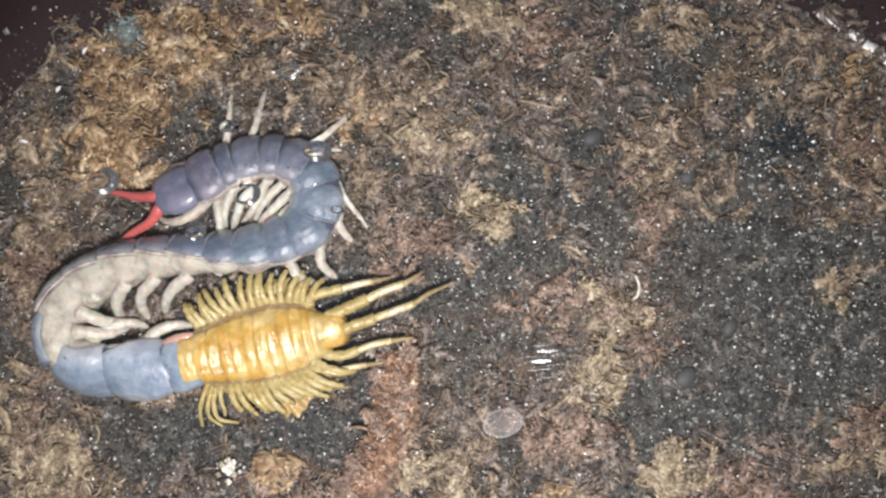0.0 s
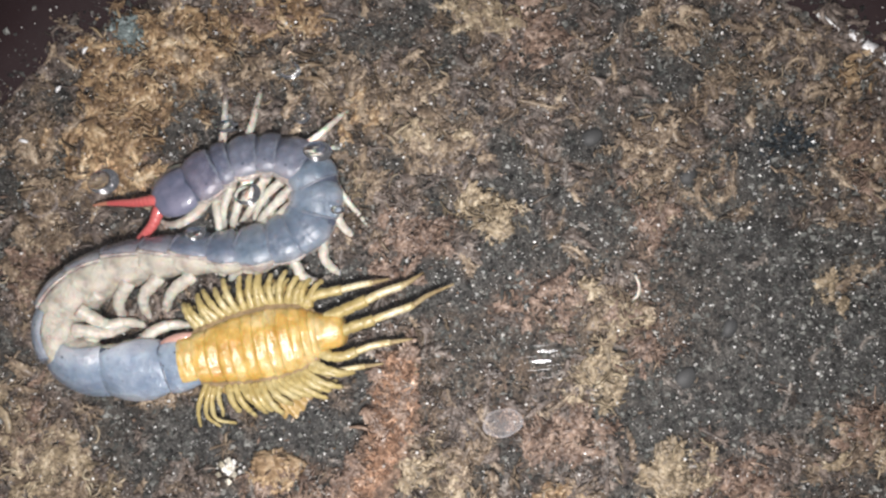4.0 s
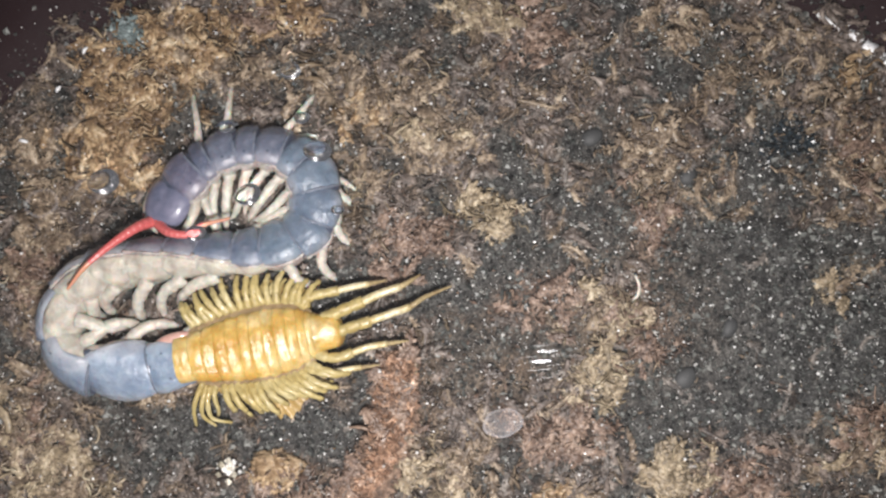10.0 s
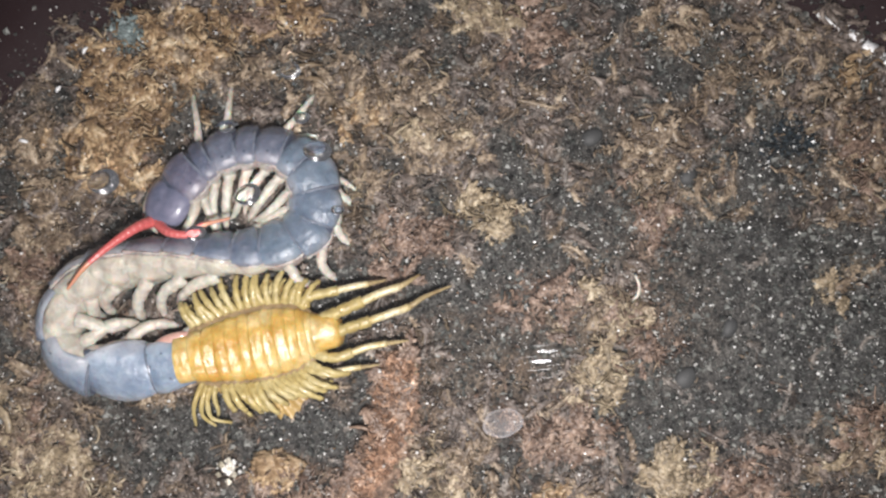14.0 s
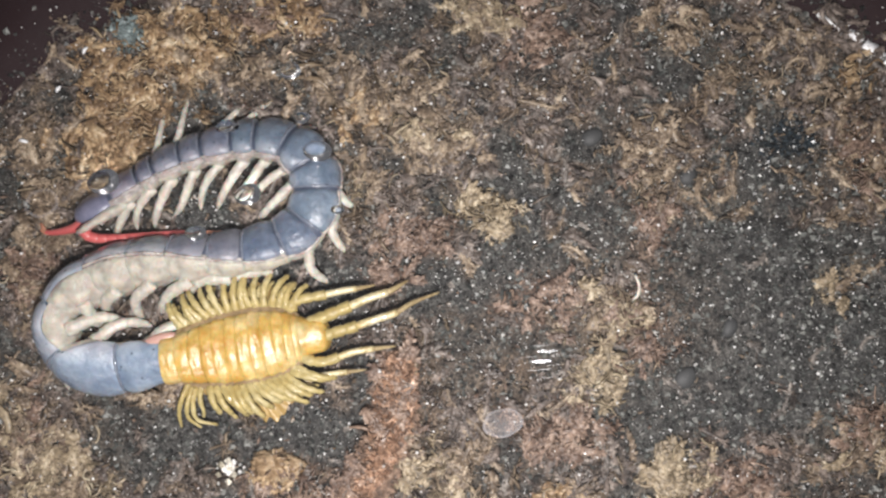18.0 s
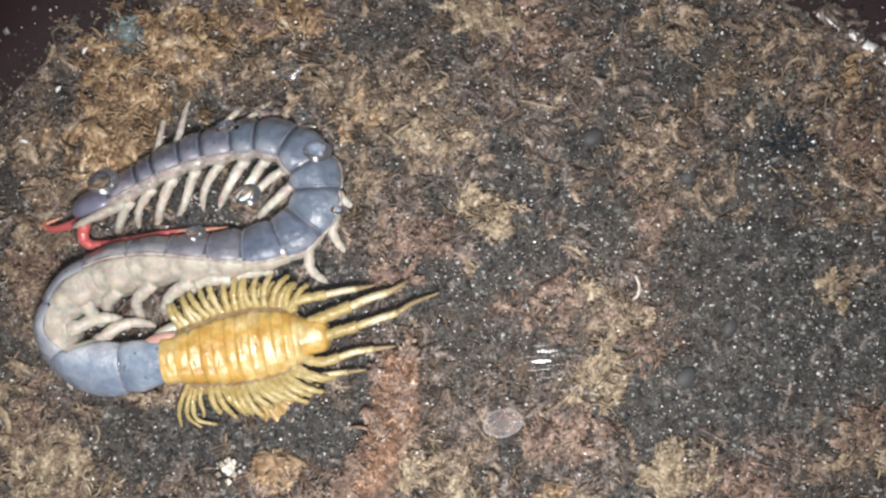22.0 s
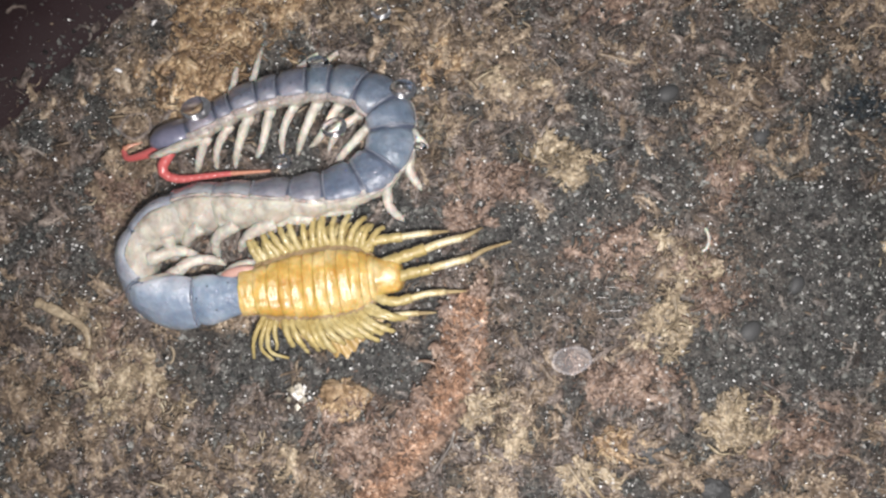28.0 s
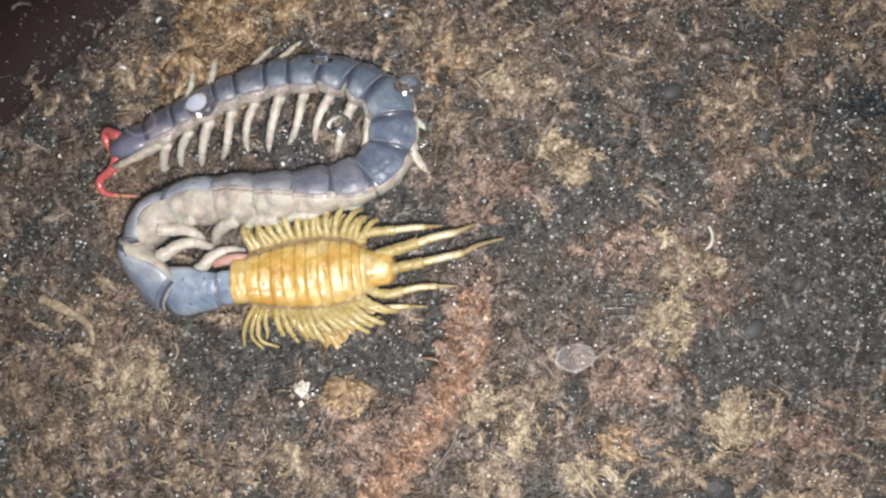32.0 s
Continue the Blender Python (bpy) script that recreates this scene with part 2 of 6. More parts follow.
GREYBLUE = plate_material("grey-blue cuticle", (0.154, 0.174, 0.22), (0.237, 0.253, 0.292))
DUSK = plate_material("dusky violet cuticle", (0.0902, 0.11, 0.163), (0.149, 0.167, 0.231))
PALEBLUE = plate_material("pale blue cuticle", (0.171, 0.226, 0.319), (0.248, 0.308, 0.402))
LILAC = plate_material("lilac-grey cuticle", (0.121, 0.128, 0.185), (0.193, 0.189, 0.251))
HEADBLUE = skin_material("violet-blue cuticle", (0.1, 0.115, 0.18), (0.175, 0.175, 0.25), (0.06, 0.06, 0.1), 0.42, 0.5, bump=0.4, scale=420)
CREAM = mottled_material("soft cream cuticle", [(0.32, 0.275, 0.245), (0.45, 0.42, 0.36), (0.56, 0.535, 0.44)], 120, 0.5, 1.0, 0.8, 0.35, (0.3, 0.24, 0.2), ripple=1.0, glint=0.05)
LEGCREAM = mottled_material("waxy cream leg", [(0.45, 0.415, 0.355), (0.56, 0.53, 0.465), (0.65, 0.625, 0.555)], 200, 0.4, 0.9, 0.45, 0.35, ripple=0.6, glint=0.06)
RED = skin_material("coral red cuticle", (0.5, 0.085, 0.085), (0.6, 0.16, 0.15), (0.4, 0.03, 0.03), 0.35, 0.5)
YELLOW = mottled_material("glossy amber cuticle", [(0.45, 0.235, 0.032), (0.54, 0.35, 0.085), (0.61, 0.48, 0.23)], 120, 0.42, 0.7, 0.6, 0.2, speck=(0.16, 0.07, 0.02), ripple=0.3, glint=0.24)
STRAW = mottled_material("straw-yellow cuticle", [(0.34, 0.25, 0.08), (0.43, 0.345, 0.14), (0.52, 0.45, 0.24)], 200, 0.4, 0.8, 0.5)
AMBER = mottled_material("darker amber for seam shade", [(0.33, 0.15, 0.025), (0.42, 0.23, 0.05), (0.5, 0.32, 0.1)], 200, 0.4, 0.6, 0.4)
TIPS = mottled_material("straw-brown cuticle", [(0.24, 0.17, 0.08), (0.34, 0.26, 0.13), (0.46, 0.37, 0.2)], 260, 0.4, 0.5, 0.3)
IVORY = mottled_material("ivory cuticle", [(0.42, 0.32, 0.13), (0.56, 0.47, 0.26), (0.68, 0.62, 0.45)], 260, 0.28, 0.8, 0.3)
FEELER = skin_material("orange-pink cuticle", (0.5, 0.2, 0.12), (0.58, 0.3, 0.2), (0.4, 0.1, 0.08), 0.35, 0.5)
PINK = skin_material("moist pink lining", (0.5, 0.26, 0.22), (0.56, 0.36, 0.3), (0.4, 0.2, 0.2), 0.35, 0.6)
TUB = plain_material("dark plum plastic", (0.015, 0.008, 0.009), (0.027, 0.015, 0.017), 0.6, gloss=0.06)
CHIP_GLINT = plain_material("worn white paint and scratch glints", (0.75, 0.76, 0.78), (0.9, 0.9, 0.9), 0.4, 300)
TABLE = plain_material("dark table", (0.02, 0.014, 0.014), (0.035, 0.025, 0.024), 0.5)
STONE = plain_material("dull grey pebble", (0.035, 0.037, 0.038), (0.065, 0.067, 0.068), 0.6, 300)
HUSK = plain_material("translucent brown husk", (0.11, 0.075, 0.045), (0.26, 0.2, 0.13), 0.25, 250)
MEMBRANE = skin_material("dark joint membrane", (0.04, 0.052, 0.085), (0.075, 0.09, 0.135), (0.03, 0.03, 0.06), 0.35, 0.4)
FRINGE = sheet_material("translucent straw skin", (0.36, 0.22, 0.06), (0.48, 0.35, 0.14))
MARGIN = sheet_material("thin brown-spotted cuticle", (0.2, 0.125, 0.06), (0.4, 0.3, 0.17))
RIMFILM = skin_material("wet blue-grey plate lip", (0.12, 0.145, 0.195), (0.2, 0.22, 0.27), (0.05, 0.06, 0.1), 0.13, 1.0, bump=0.12, scale=700)
RIMFILM.node_tree.nodes["Principled BSDF"].inputs["IOR"].default_value = 1.8
FOLD = mottled_material("moist pinkish fold", [(0.3, 0.25, 0.24), (0.4, 0.36, 0.34), (0.52, 0.48, 0.43)], 300, 0.25, 1.0, 0.5, 0.2, ripple=0.3, glint=0.05)
PLEURA = mottled_material("moist pinkish flank", [(0.2, 0.17, 0.17), (0.34, 0.3, 0.28), (0.46, 0.42, 0.37)], 240, 0.34, 0.8, 0.7, 0.2)
WATER = water_material()
LID = film_material("scuffed clear plastic", 0.006, (0.8, 0.8, 0.82))
RIM = film_material("thick lime rim", 0.2, (0.78, 0.76, 0.8))
SCALE = film_material("dried lime film", 0.09, (0.72, 0.7, 0.75))
SCRATCH = glint_material("bright scratch", 0.018, 0.13)


# ---- mesh helpers ----
def mesh_of(name, verts, faces, mat, smooth=True):
    me = bpy.data.meshes.new(name)
    me.from_pydata([tuple(v) for v in verts], [], faces)
    me.materials.append(mat)
    if smooth:
        me.polygons.foreach_set("use_smooth", [True] * len(me.polygons))
    me.update()
    return me


def part(name, me, parent, label=""):
    ob = new(name, me)
    ob.parent = parent
    return tagged(ob, label)


def tube(path, radii, sides=8, flat=1.0):
    """Verts and faces of a closed tube along a path; flat squashes it upright."""
    path = [Vector(p) for p in path]
    verts, faces = [], []
    for i, p in enumerate(path):
        d = (path[min(i + 1, len(path) - 1)] - path[max(i - 1, 0)]).normalized()
        side = d.cross(Vector((0, 0, 1)))
        side = side.normalized() if side.length > 1e-6 else Vector((0, 1, 0))
        up = side.cross(d)
        for k in range(sides):
            a = 2 * math.pi * k / sides
            verts.append(p + side * radii[i] * math.cos(a) + up * radii[i] * flat * math.sin(a))
    for i in range(len(path) - 1):
        for k in range(sides):
            a, b = i * sides + k, i * sides + (k + 1) % sides
            faces.append((a, b, b + sides, a + sides))
    n = len(verts)
    verts += [path[0], path[-1]]
    for k in range(sides):
        faces.append((n, (k + 1) % sides, k))
        e = (len(path) - 1) * sides
        faces.append((n + 1, e + k, e + (k + 1) % sides))
    return verts, faces


def bent(points, n):
    """n points along a smooth curve through the given ones, evenly spaced."""
    pts = [Vector(p) for p in points]
    ext = [pts[0] * 2 - pts[1]] + pts + [pts[-1] * 2 - pts[-2]]
    dense = []
    for i in range(1, len(ext) - 2):
        p0, p1, p2, p3 = ext[i - 1:i + 3]
        for j in range(12):
            u = j / 12
            dense.append(0.5 * (2 * p1 + (p2 - p0) * u + (2 * p0 - 5 * p1 + 4 * p2 - p3) * u * u + (3 * p1 - p0 - 3 * p2 + p3) * u ** 3))
    dense.append(pts[-1])
    s = [0.0]
    for a, b in zip(dense, dense[1:]):
        s.append(s[-1] + (b - a).length)
    out, j = [], 0
    for i in range(n):
        want = s[-1] * i / (n - 1)
        while j < len(s) - 2 and s[j + 1] < want:
            j += 1
        u = (want - s[j]) / max(s[j + 1] - s[j], 1e-9)
        out.append(dense[j].lerp(dense[j + 1], u))
    return out


# ---- the tub: soil, wall, rim, table, lid ----
TUB_X, TUB_Y, TUB_R = 2.7 * MM, -83.8 * MM, 167.7 * MM


RNG = np.random.default_rng(11)
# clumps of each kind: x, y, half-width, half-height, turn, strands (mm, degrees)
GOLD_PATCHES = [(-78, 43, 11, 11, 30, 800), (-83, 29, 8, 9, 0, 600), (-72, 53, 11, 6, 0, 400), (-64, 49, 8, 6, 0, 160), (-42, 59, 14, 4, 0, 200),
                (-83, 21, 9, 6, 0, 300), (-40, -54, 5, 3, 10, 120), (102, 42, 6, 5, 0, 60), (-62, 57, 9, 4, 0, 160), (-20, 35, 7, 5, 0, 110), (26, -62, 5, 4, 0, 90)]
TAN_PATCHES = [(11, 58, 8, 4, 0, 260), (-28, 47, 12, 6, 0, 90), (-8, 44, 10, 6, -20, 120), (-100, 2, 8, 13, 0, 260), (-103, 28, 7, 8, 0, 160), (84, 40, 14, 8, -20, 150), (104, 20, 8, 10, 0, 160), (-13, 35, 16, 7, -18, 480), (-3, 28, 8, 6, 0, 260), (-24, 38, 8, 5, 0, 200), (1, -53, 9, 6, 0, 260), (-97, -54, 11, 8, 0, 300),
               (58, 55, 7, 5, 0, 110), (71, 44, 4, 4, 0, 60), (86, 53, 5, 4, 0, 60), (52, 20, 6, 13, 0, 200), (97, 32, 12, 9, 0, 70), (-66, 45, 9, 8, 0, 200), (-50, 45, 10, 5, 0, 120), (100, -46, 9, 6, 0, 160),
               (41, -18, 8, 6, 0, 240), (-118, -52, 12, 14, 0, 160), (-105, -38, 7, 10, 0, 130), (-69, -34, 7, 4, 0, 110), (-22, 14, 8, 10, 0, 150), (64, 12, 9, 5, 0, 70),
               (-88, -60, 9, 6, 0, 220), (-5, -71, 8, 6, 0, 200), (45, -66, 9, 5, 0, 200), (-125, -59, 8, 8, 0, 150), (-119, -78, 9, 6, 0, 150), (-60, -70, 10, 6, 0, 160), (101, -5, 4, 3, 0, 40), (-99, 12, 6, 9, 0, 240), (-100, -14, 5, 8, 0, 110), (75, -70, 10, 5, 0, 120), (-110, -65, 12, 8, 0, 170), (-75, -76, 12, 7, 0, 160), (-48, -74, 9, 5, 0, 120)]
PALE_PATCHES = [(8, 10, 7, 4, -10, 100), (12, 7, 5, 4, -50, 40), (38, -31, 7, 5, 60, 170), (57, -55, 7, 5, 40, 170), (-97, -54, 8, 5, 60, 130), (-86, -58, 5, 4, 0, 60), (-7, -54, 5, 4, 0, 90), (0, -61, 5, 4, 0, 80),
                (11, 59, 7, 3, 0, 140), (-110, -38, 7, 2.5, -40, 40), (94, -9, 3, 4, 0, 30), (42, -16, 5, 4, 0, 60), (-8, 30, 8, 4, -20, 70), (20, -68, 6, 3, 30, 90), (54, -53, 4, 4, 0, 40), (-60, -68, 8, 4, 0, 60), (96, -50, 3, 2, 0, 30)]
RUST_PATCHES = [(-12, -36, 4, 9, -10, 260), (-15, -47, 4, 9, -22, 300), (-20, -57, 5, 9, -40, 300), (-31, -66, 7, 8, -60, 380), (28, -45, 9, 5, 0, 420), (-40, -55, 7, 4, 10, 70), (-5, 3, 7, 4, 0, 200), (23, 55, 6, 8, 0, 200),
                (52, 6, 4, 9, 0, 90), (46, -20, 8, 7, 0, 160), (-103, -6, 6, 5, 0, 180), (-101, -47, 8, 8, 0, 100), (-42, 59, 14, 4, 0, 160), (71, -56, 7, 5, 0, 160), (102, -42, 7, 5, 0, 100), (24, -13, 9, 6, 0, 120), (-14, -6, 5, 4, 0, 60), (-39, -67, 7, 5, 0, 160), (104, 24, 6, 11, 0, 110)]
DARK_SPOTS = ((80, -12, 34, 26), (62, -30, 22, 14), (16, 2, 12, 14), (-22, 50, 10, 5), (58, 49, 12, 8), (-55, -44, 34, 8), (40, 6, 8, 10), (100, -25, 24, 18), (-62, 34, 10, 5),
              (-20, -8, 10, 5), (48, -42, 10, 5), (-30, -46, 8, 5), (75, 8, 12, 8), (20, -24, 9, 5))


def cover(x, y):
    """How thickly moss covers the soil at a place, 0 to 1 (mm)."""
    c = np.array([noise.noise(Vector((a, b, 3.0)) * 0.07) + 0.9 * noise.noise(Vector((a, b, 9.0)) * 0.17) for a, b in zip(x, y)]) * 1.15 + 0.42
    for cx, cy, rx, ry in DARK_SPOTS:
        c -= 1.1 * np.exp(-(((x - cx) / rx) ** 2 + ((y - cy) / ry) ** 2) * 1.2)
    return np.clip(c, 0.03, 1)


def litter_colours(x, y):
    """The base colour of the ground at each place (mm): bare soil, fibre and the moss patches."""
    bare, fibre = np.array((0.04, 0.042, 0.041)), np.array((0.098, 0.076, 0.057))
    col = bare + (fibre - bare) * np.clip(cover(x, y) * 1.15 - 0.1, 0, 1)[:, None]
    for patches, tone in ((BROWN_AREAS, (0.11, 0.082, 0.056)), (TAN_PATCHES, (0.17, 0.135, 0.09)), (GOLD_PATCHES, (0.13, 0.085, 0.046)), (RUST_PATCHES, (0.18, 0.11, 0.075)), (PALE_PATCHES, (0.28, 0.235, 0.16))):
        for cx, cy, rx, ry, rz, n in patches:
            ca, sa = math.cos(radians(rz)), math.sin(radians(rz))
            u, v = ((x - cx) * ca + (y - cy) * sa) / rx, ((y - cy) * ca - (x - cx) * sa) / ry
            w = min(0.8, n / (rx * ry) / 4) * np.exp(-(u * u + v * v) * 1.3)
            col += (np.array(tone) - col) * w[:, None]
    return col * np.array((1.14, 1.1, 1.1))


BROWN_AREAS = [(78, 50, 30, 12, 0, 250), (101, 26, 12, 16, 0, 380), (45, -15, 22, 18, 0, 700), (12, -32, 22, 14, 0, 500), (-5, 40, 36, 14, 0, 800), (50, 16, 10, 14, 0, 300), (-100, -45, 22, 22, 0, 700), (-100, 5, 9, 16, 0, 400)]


def soil_height(x, y):
    if math.hypot(x - TUB_X, y - TUB_Y) > TUB_R:
        return 1.5 * MM
    p = Vector((x, y, 0))
    bark = max(0.0, 1 - abs(x + 0.0105 + 0.0052 * ((-0.027 - y) / 0.02) ** 1.7) / 0.006) if -0.08 < y < -0.027 else 0.0
    return (noise.noise(p * 45) * 1.1 + noise.noise(p * 170) * 1.1 + noise.noise(p * 420) * 0.8 + 1.6 * bark) * MM - 0.7 * MM


def build_ground():
    step, verts, faces, index = 1.1 * MM, [], [], {}
    n = int(TUB_R / step) + 1
    for i in range(-n, n + 1):
        for j in range(-n, n + 1):
            x, y = i * step, j * step
            r = math.hypot(x, y)
            if r > TUB_R + step:
                continue
            if r > TUB_R - 0.2 * MM:
                x, y = x * (TUB_R - 0.2 * MM) / r, y * (TUB_R - 0.2 * MM) / r
            x, y = x + TUB_X, y + TUB_Y
            index[i, j] = len(verts)
            verts.append((x, y, soil_height(x, y)))
    for (i, j), a in index.items():
        q = [index.get(k) for k in ((i + 1, j), (i + 1, j + 1), (i, j + 1))]
        if None not in q:
            faces.append((a, *q))
    me = mesh_of("ground", verts, faces, SOIL)
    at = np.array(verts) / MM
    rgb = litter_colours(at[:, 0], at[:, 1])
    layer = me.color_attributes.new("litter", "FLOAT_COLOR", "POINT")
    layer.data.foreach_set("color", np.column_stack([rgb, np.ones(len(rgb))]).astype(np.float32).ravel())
    tagged(new("ground", me), "damp dark potting soil pressed flat in a tub", "soil", kind="structure")


def ring_mesh(name, r0, r1, z0, z1, mat, n=160):
    verts, faces = [], []
    for i in range(n):
        a = 2 * math.pi * i / n
        for r, z in ((r0, z0), (r0, z1), (r1, z1), (r1, z0)):
            verts.append((TUB_X + r * math.cos(a), TUB_Y + r * math.sin(a), z))
    for i in range(n):
        for k in range(4):
            a, b = i * 4 + k, i * 4 + (k + 1) % 4
            c, d = (i + 1) % n * 4 + (k + 1) % 4, (i + 1) % n * 4 + k
            faces.append((a, d, c, b))
    return mesh_of(name, verts, faces, mat)


def build_tub():
    tub = new("tub")
    tagged(tub, "round dark plum plastic tub with a worn white edge", "tub", kind="structure")
    part("wall", ring_mesh("wall", TUB_R, TUB_R + 38 * MM, -12 * MM, 1.5 * MM, TUB), tub)
    base = ring_mesh("base", 0.5 * MM, TUB_R + 38 * MM, -15 * MM, -12 * MM, TUB, 96)
    part("base", base, tub)
    rng = random.Random(5)
    a = 57.6
    while a > 44:
        span = rng.uniform(1.4, 3.6)
        if a < 58:
            w = 0.9 + 0.26 * (58 - a)
            verts, faces = [], []
            for i in range(7):
                ang = radians(a - span * i / 6)
                lo, hi = TUB_R - rng.uniform(0.2, 0.5) * w * MM, TUB_R + rng.uniform(0.5, 0.9) * w * MM
                for r, z in ((lo, 1.5 * MM), (lo, 1.9 * MM), (hi, 1.9 * MM), (hi, 1.5 * MM)):
                    verts.append((TUB_X + r * math.cos(ang), TUB_Y + r * math.sin(ang), z))
            for i in range(6):
                for k in range(4):
                    p, q = i * 4 + k, i * 4 + (k + 1) % 4
                    faces.append((p, p + 4, q + 4, q))
            faces += [(0, 1, 2, 3), (27, 26, 25, 24)]
            part("white_edge", mesh_of("white_edge", verts, faces, CHIP_GLINT), tub, "chipped white paint")
        a -= span + rng.uniform(0.08, 0.25)
    s, top, low = 0.42, -15.2 * MM, -40 * MM
    corners = [(x * s + TUB_X, y * s + TUB_Y, z) for z in (low, top) for x, y in ((-1, -1), (1, -1), (1, 1), (-1, 1))]
    me = mesh_of("table_top", corners, [(3, 2, 1, 0), (4, 5, 6, 7), (0, 1, 5, 4), (1, 2, 6, 5), (2, 3, 7, 6), (3, 0, 4, 7)], TABLE, False)
    tagged(new("backdrop_table", me), "dark table top under the tub", "table", kind="structure")
    lid = new("lid")
    tagged(lid, "scuffed clear plastic lid close above the soil", "lid", kind="structure")
    pane = part("pane", ring_mesh("pane", 0.2 * MM, TUB_R + 30 * MM, LID_Z, LID_Z + 0.8 * MM, LID, 96), lid)
    pane.visible_shadow = False
    part("skirt", ring_mesh("skirt", TUB_R + 30 * MM, TUB_R + 33 * MM, 1.5 * MM, LID_Z + 0.8 * MM, TUB), lid, "dark plastic lid skirt")
    return lid


LID_Z = 11.8 * MM
build_ground()
LID_OB = build_tub()


# ---- loose ground cover: crumbs, grains and moss ----


def inside(x, y):
    """True on the soil, and for a few strays on the tub's edge."""
    r = np.hypot(x - TUB_X, y - TUB_Y)
    return r < TUB_R + RNG.exponential(4.0, len(r)) * MM - 1.5 * MM


def heights(x, y):
    return np.array([soil_height(a, b) for a, b in zip(x, y)])


def from_arrays(name, verts, quads, mat, label, category, smooth=True):
    """One mesh of many small pieces from arrays of corners and faces."""
    me = bpy.data.meshes.new(name)
    k = quads.shape[1]
    me.vertices.add(len(verts))
    me.vertices.foreach_set("co", verts.astype(np.float32).ravel())
    me.loops.add(quads.size)
    me.loops.foreach_set("vertex_index", quads.astype(np.int32).ravel())
    me.polygons.add(len(quads))
    me.polygons.foreach_set("loop_start", np.arange(0, quads.size, k, dtype=np.int32))
    me.polygons.foreach_set("use_smooth", np.full(len(quads), smooth))
    me.materials.append(mat)
    me.update(calc_edges=True)
    return tagged(new(name, me), label, category, kind="stuff")


def crumbs(name, x, y, size, mat, label, category, lift=0.3, shape=(1, 1, 1), soft=False):
    """Small angular grains, each a squashed and turned octahedron."""
    n = len(x)
    base = np.array([(1, 0, 0), (-1, 0, 0), (0, 1, 0), (0, -1, 0), (0, 0, 1), (0, 0, -1)], float)
    tri = np.array([(0, 2, 4), (2, 1, 4), (1, 3, 4), (3, 0, 4), (2, 0, 5), (1, 2, 5), (3, 1, 5), (0, 3, 5)])
    s = size[:, None, None] * RNG.uniform(0.6, 1.3, (n, 6, 1)) * base[None] * np.array(shape, float)
    q = RNG.normal(size=(n, 4))
    q /= np.linalg.norm(q, axis=1)[:, None]
    w, a, b, c = q.T
    rot = np.stack([np.stack([1 - 2 * (b * b + c * c), 2 * (a * b - c * w), 2 * (a * c + b * w)], -1),
                    np.stack([2 * (a * b + c * w), 1 - 2 * (a * a + c * c), 2 * (b * c - a * w)], -1),
                    np.stack([2 * (a * c - b * w), 2 * (b * c + a * w), 1 - 2 * (a * a + b * b)], -1)], 1)
    v = np.einsum("nij,nkj->nki", rot, s)
    v += np.stack([x, y, heights(x, y) + size * lift], -1)[:, None, :]
    f = tri[None] + 6 * np.arange(n)[:, None, None]
    return from_arrays(name, v.reshape(-1, 3), f.reshape(-1, 3), mat, label, category, soft)


def strands(x, y, length, radius, turn, curl, rise, flat=1.0, rings=5, droop=0.0, wave=0.0):
    """Curved tapered strands, three corners to a ring."""
    n = len(x)
    u = np.linspace(0, 1, rings)
    ang = turn[:, None] + curl[:, None] * (u - 0.5)[None] + wave * RNG.normal(0, 1, (n, 1)) * np.sin(2 * math.pi * (u[None] * RNG.uniform(0.7, 1.8, (n, 1)) + RNG.uniform(0, 1, (n, 1))))
    step = length[:, None] / (rings - 1)
    px = x[:, None] + np.cumsum(np.cos(ang) * step, 1) - length[:, None] * np.cos(turn)[:, None] / 2
    py = y[:, None] + np.cumsum(np.sin(ang) * step, 1) - length[:, None] * np.sin(turn)[:, None] / 2
    tilt = RNG.normal(-droop, 0.22, n)[:, None]
    pz = (heights(x, y) + rise)[:, None] + 0.2 * length[:, None] * (u * (1 - u) * 4 - 0.5)[None] * RNG.uniform(-0.3, 1, n)[:, None] + tilt * (u - 0.5)[None] * length[:, None]
    r = radius[:, None] * (0.35 + 0.65 * np.sin(np.pi * (0.12 + 0.8 * u)))[None] * RNG.uniform(0.75, 1.25, (n, rings))
    v = np.empty((n, rings, 3, 3))
    sx, sy = -np.sin(ang), np.cos(ang)
    lean = RNG.uniform(-0.6, 0.6, n)[:, None]
    for k, (a, b) in enumerate(((1, -0.4), (0, 1), (-1, -0.4))):
        v[:, :, k, 0] = px + sx * r * a
        v[:, :, k, 1] = py + sy * r * a
        v[:, :, k, 2] = pz + r * b * flat + lean * a * r
    f = []
    for i in range(rings - 1):
        for k in range(3):
            f.append((i * 3 + k, i * 3 + (k + 1) % 3, i * 3 + 3 + (k + 1) % 3, i * 3 + 3 + k))
    f = np.array(f)[None] + rings * 3 * np.arange(n)[:, None, None]
    return v.reshape(-1, 3), f.reshape(-1, 4)


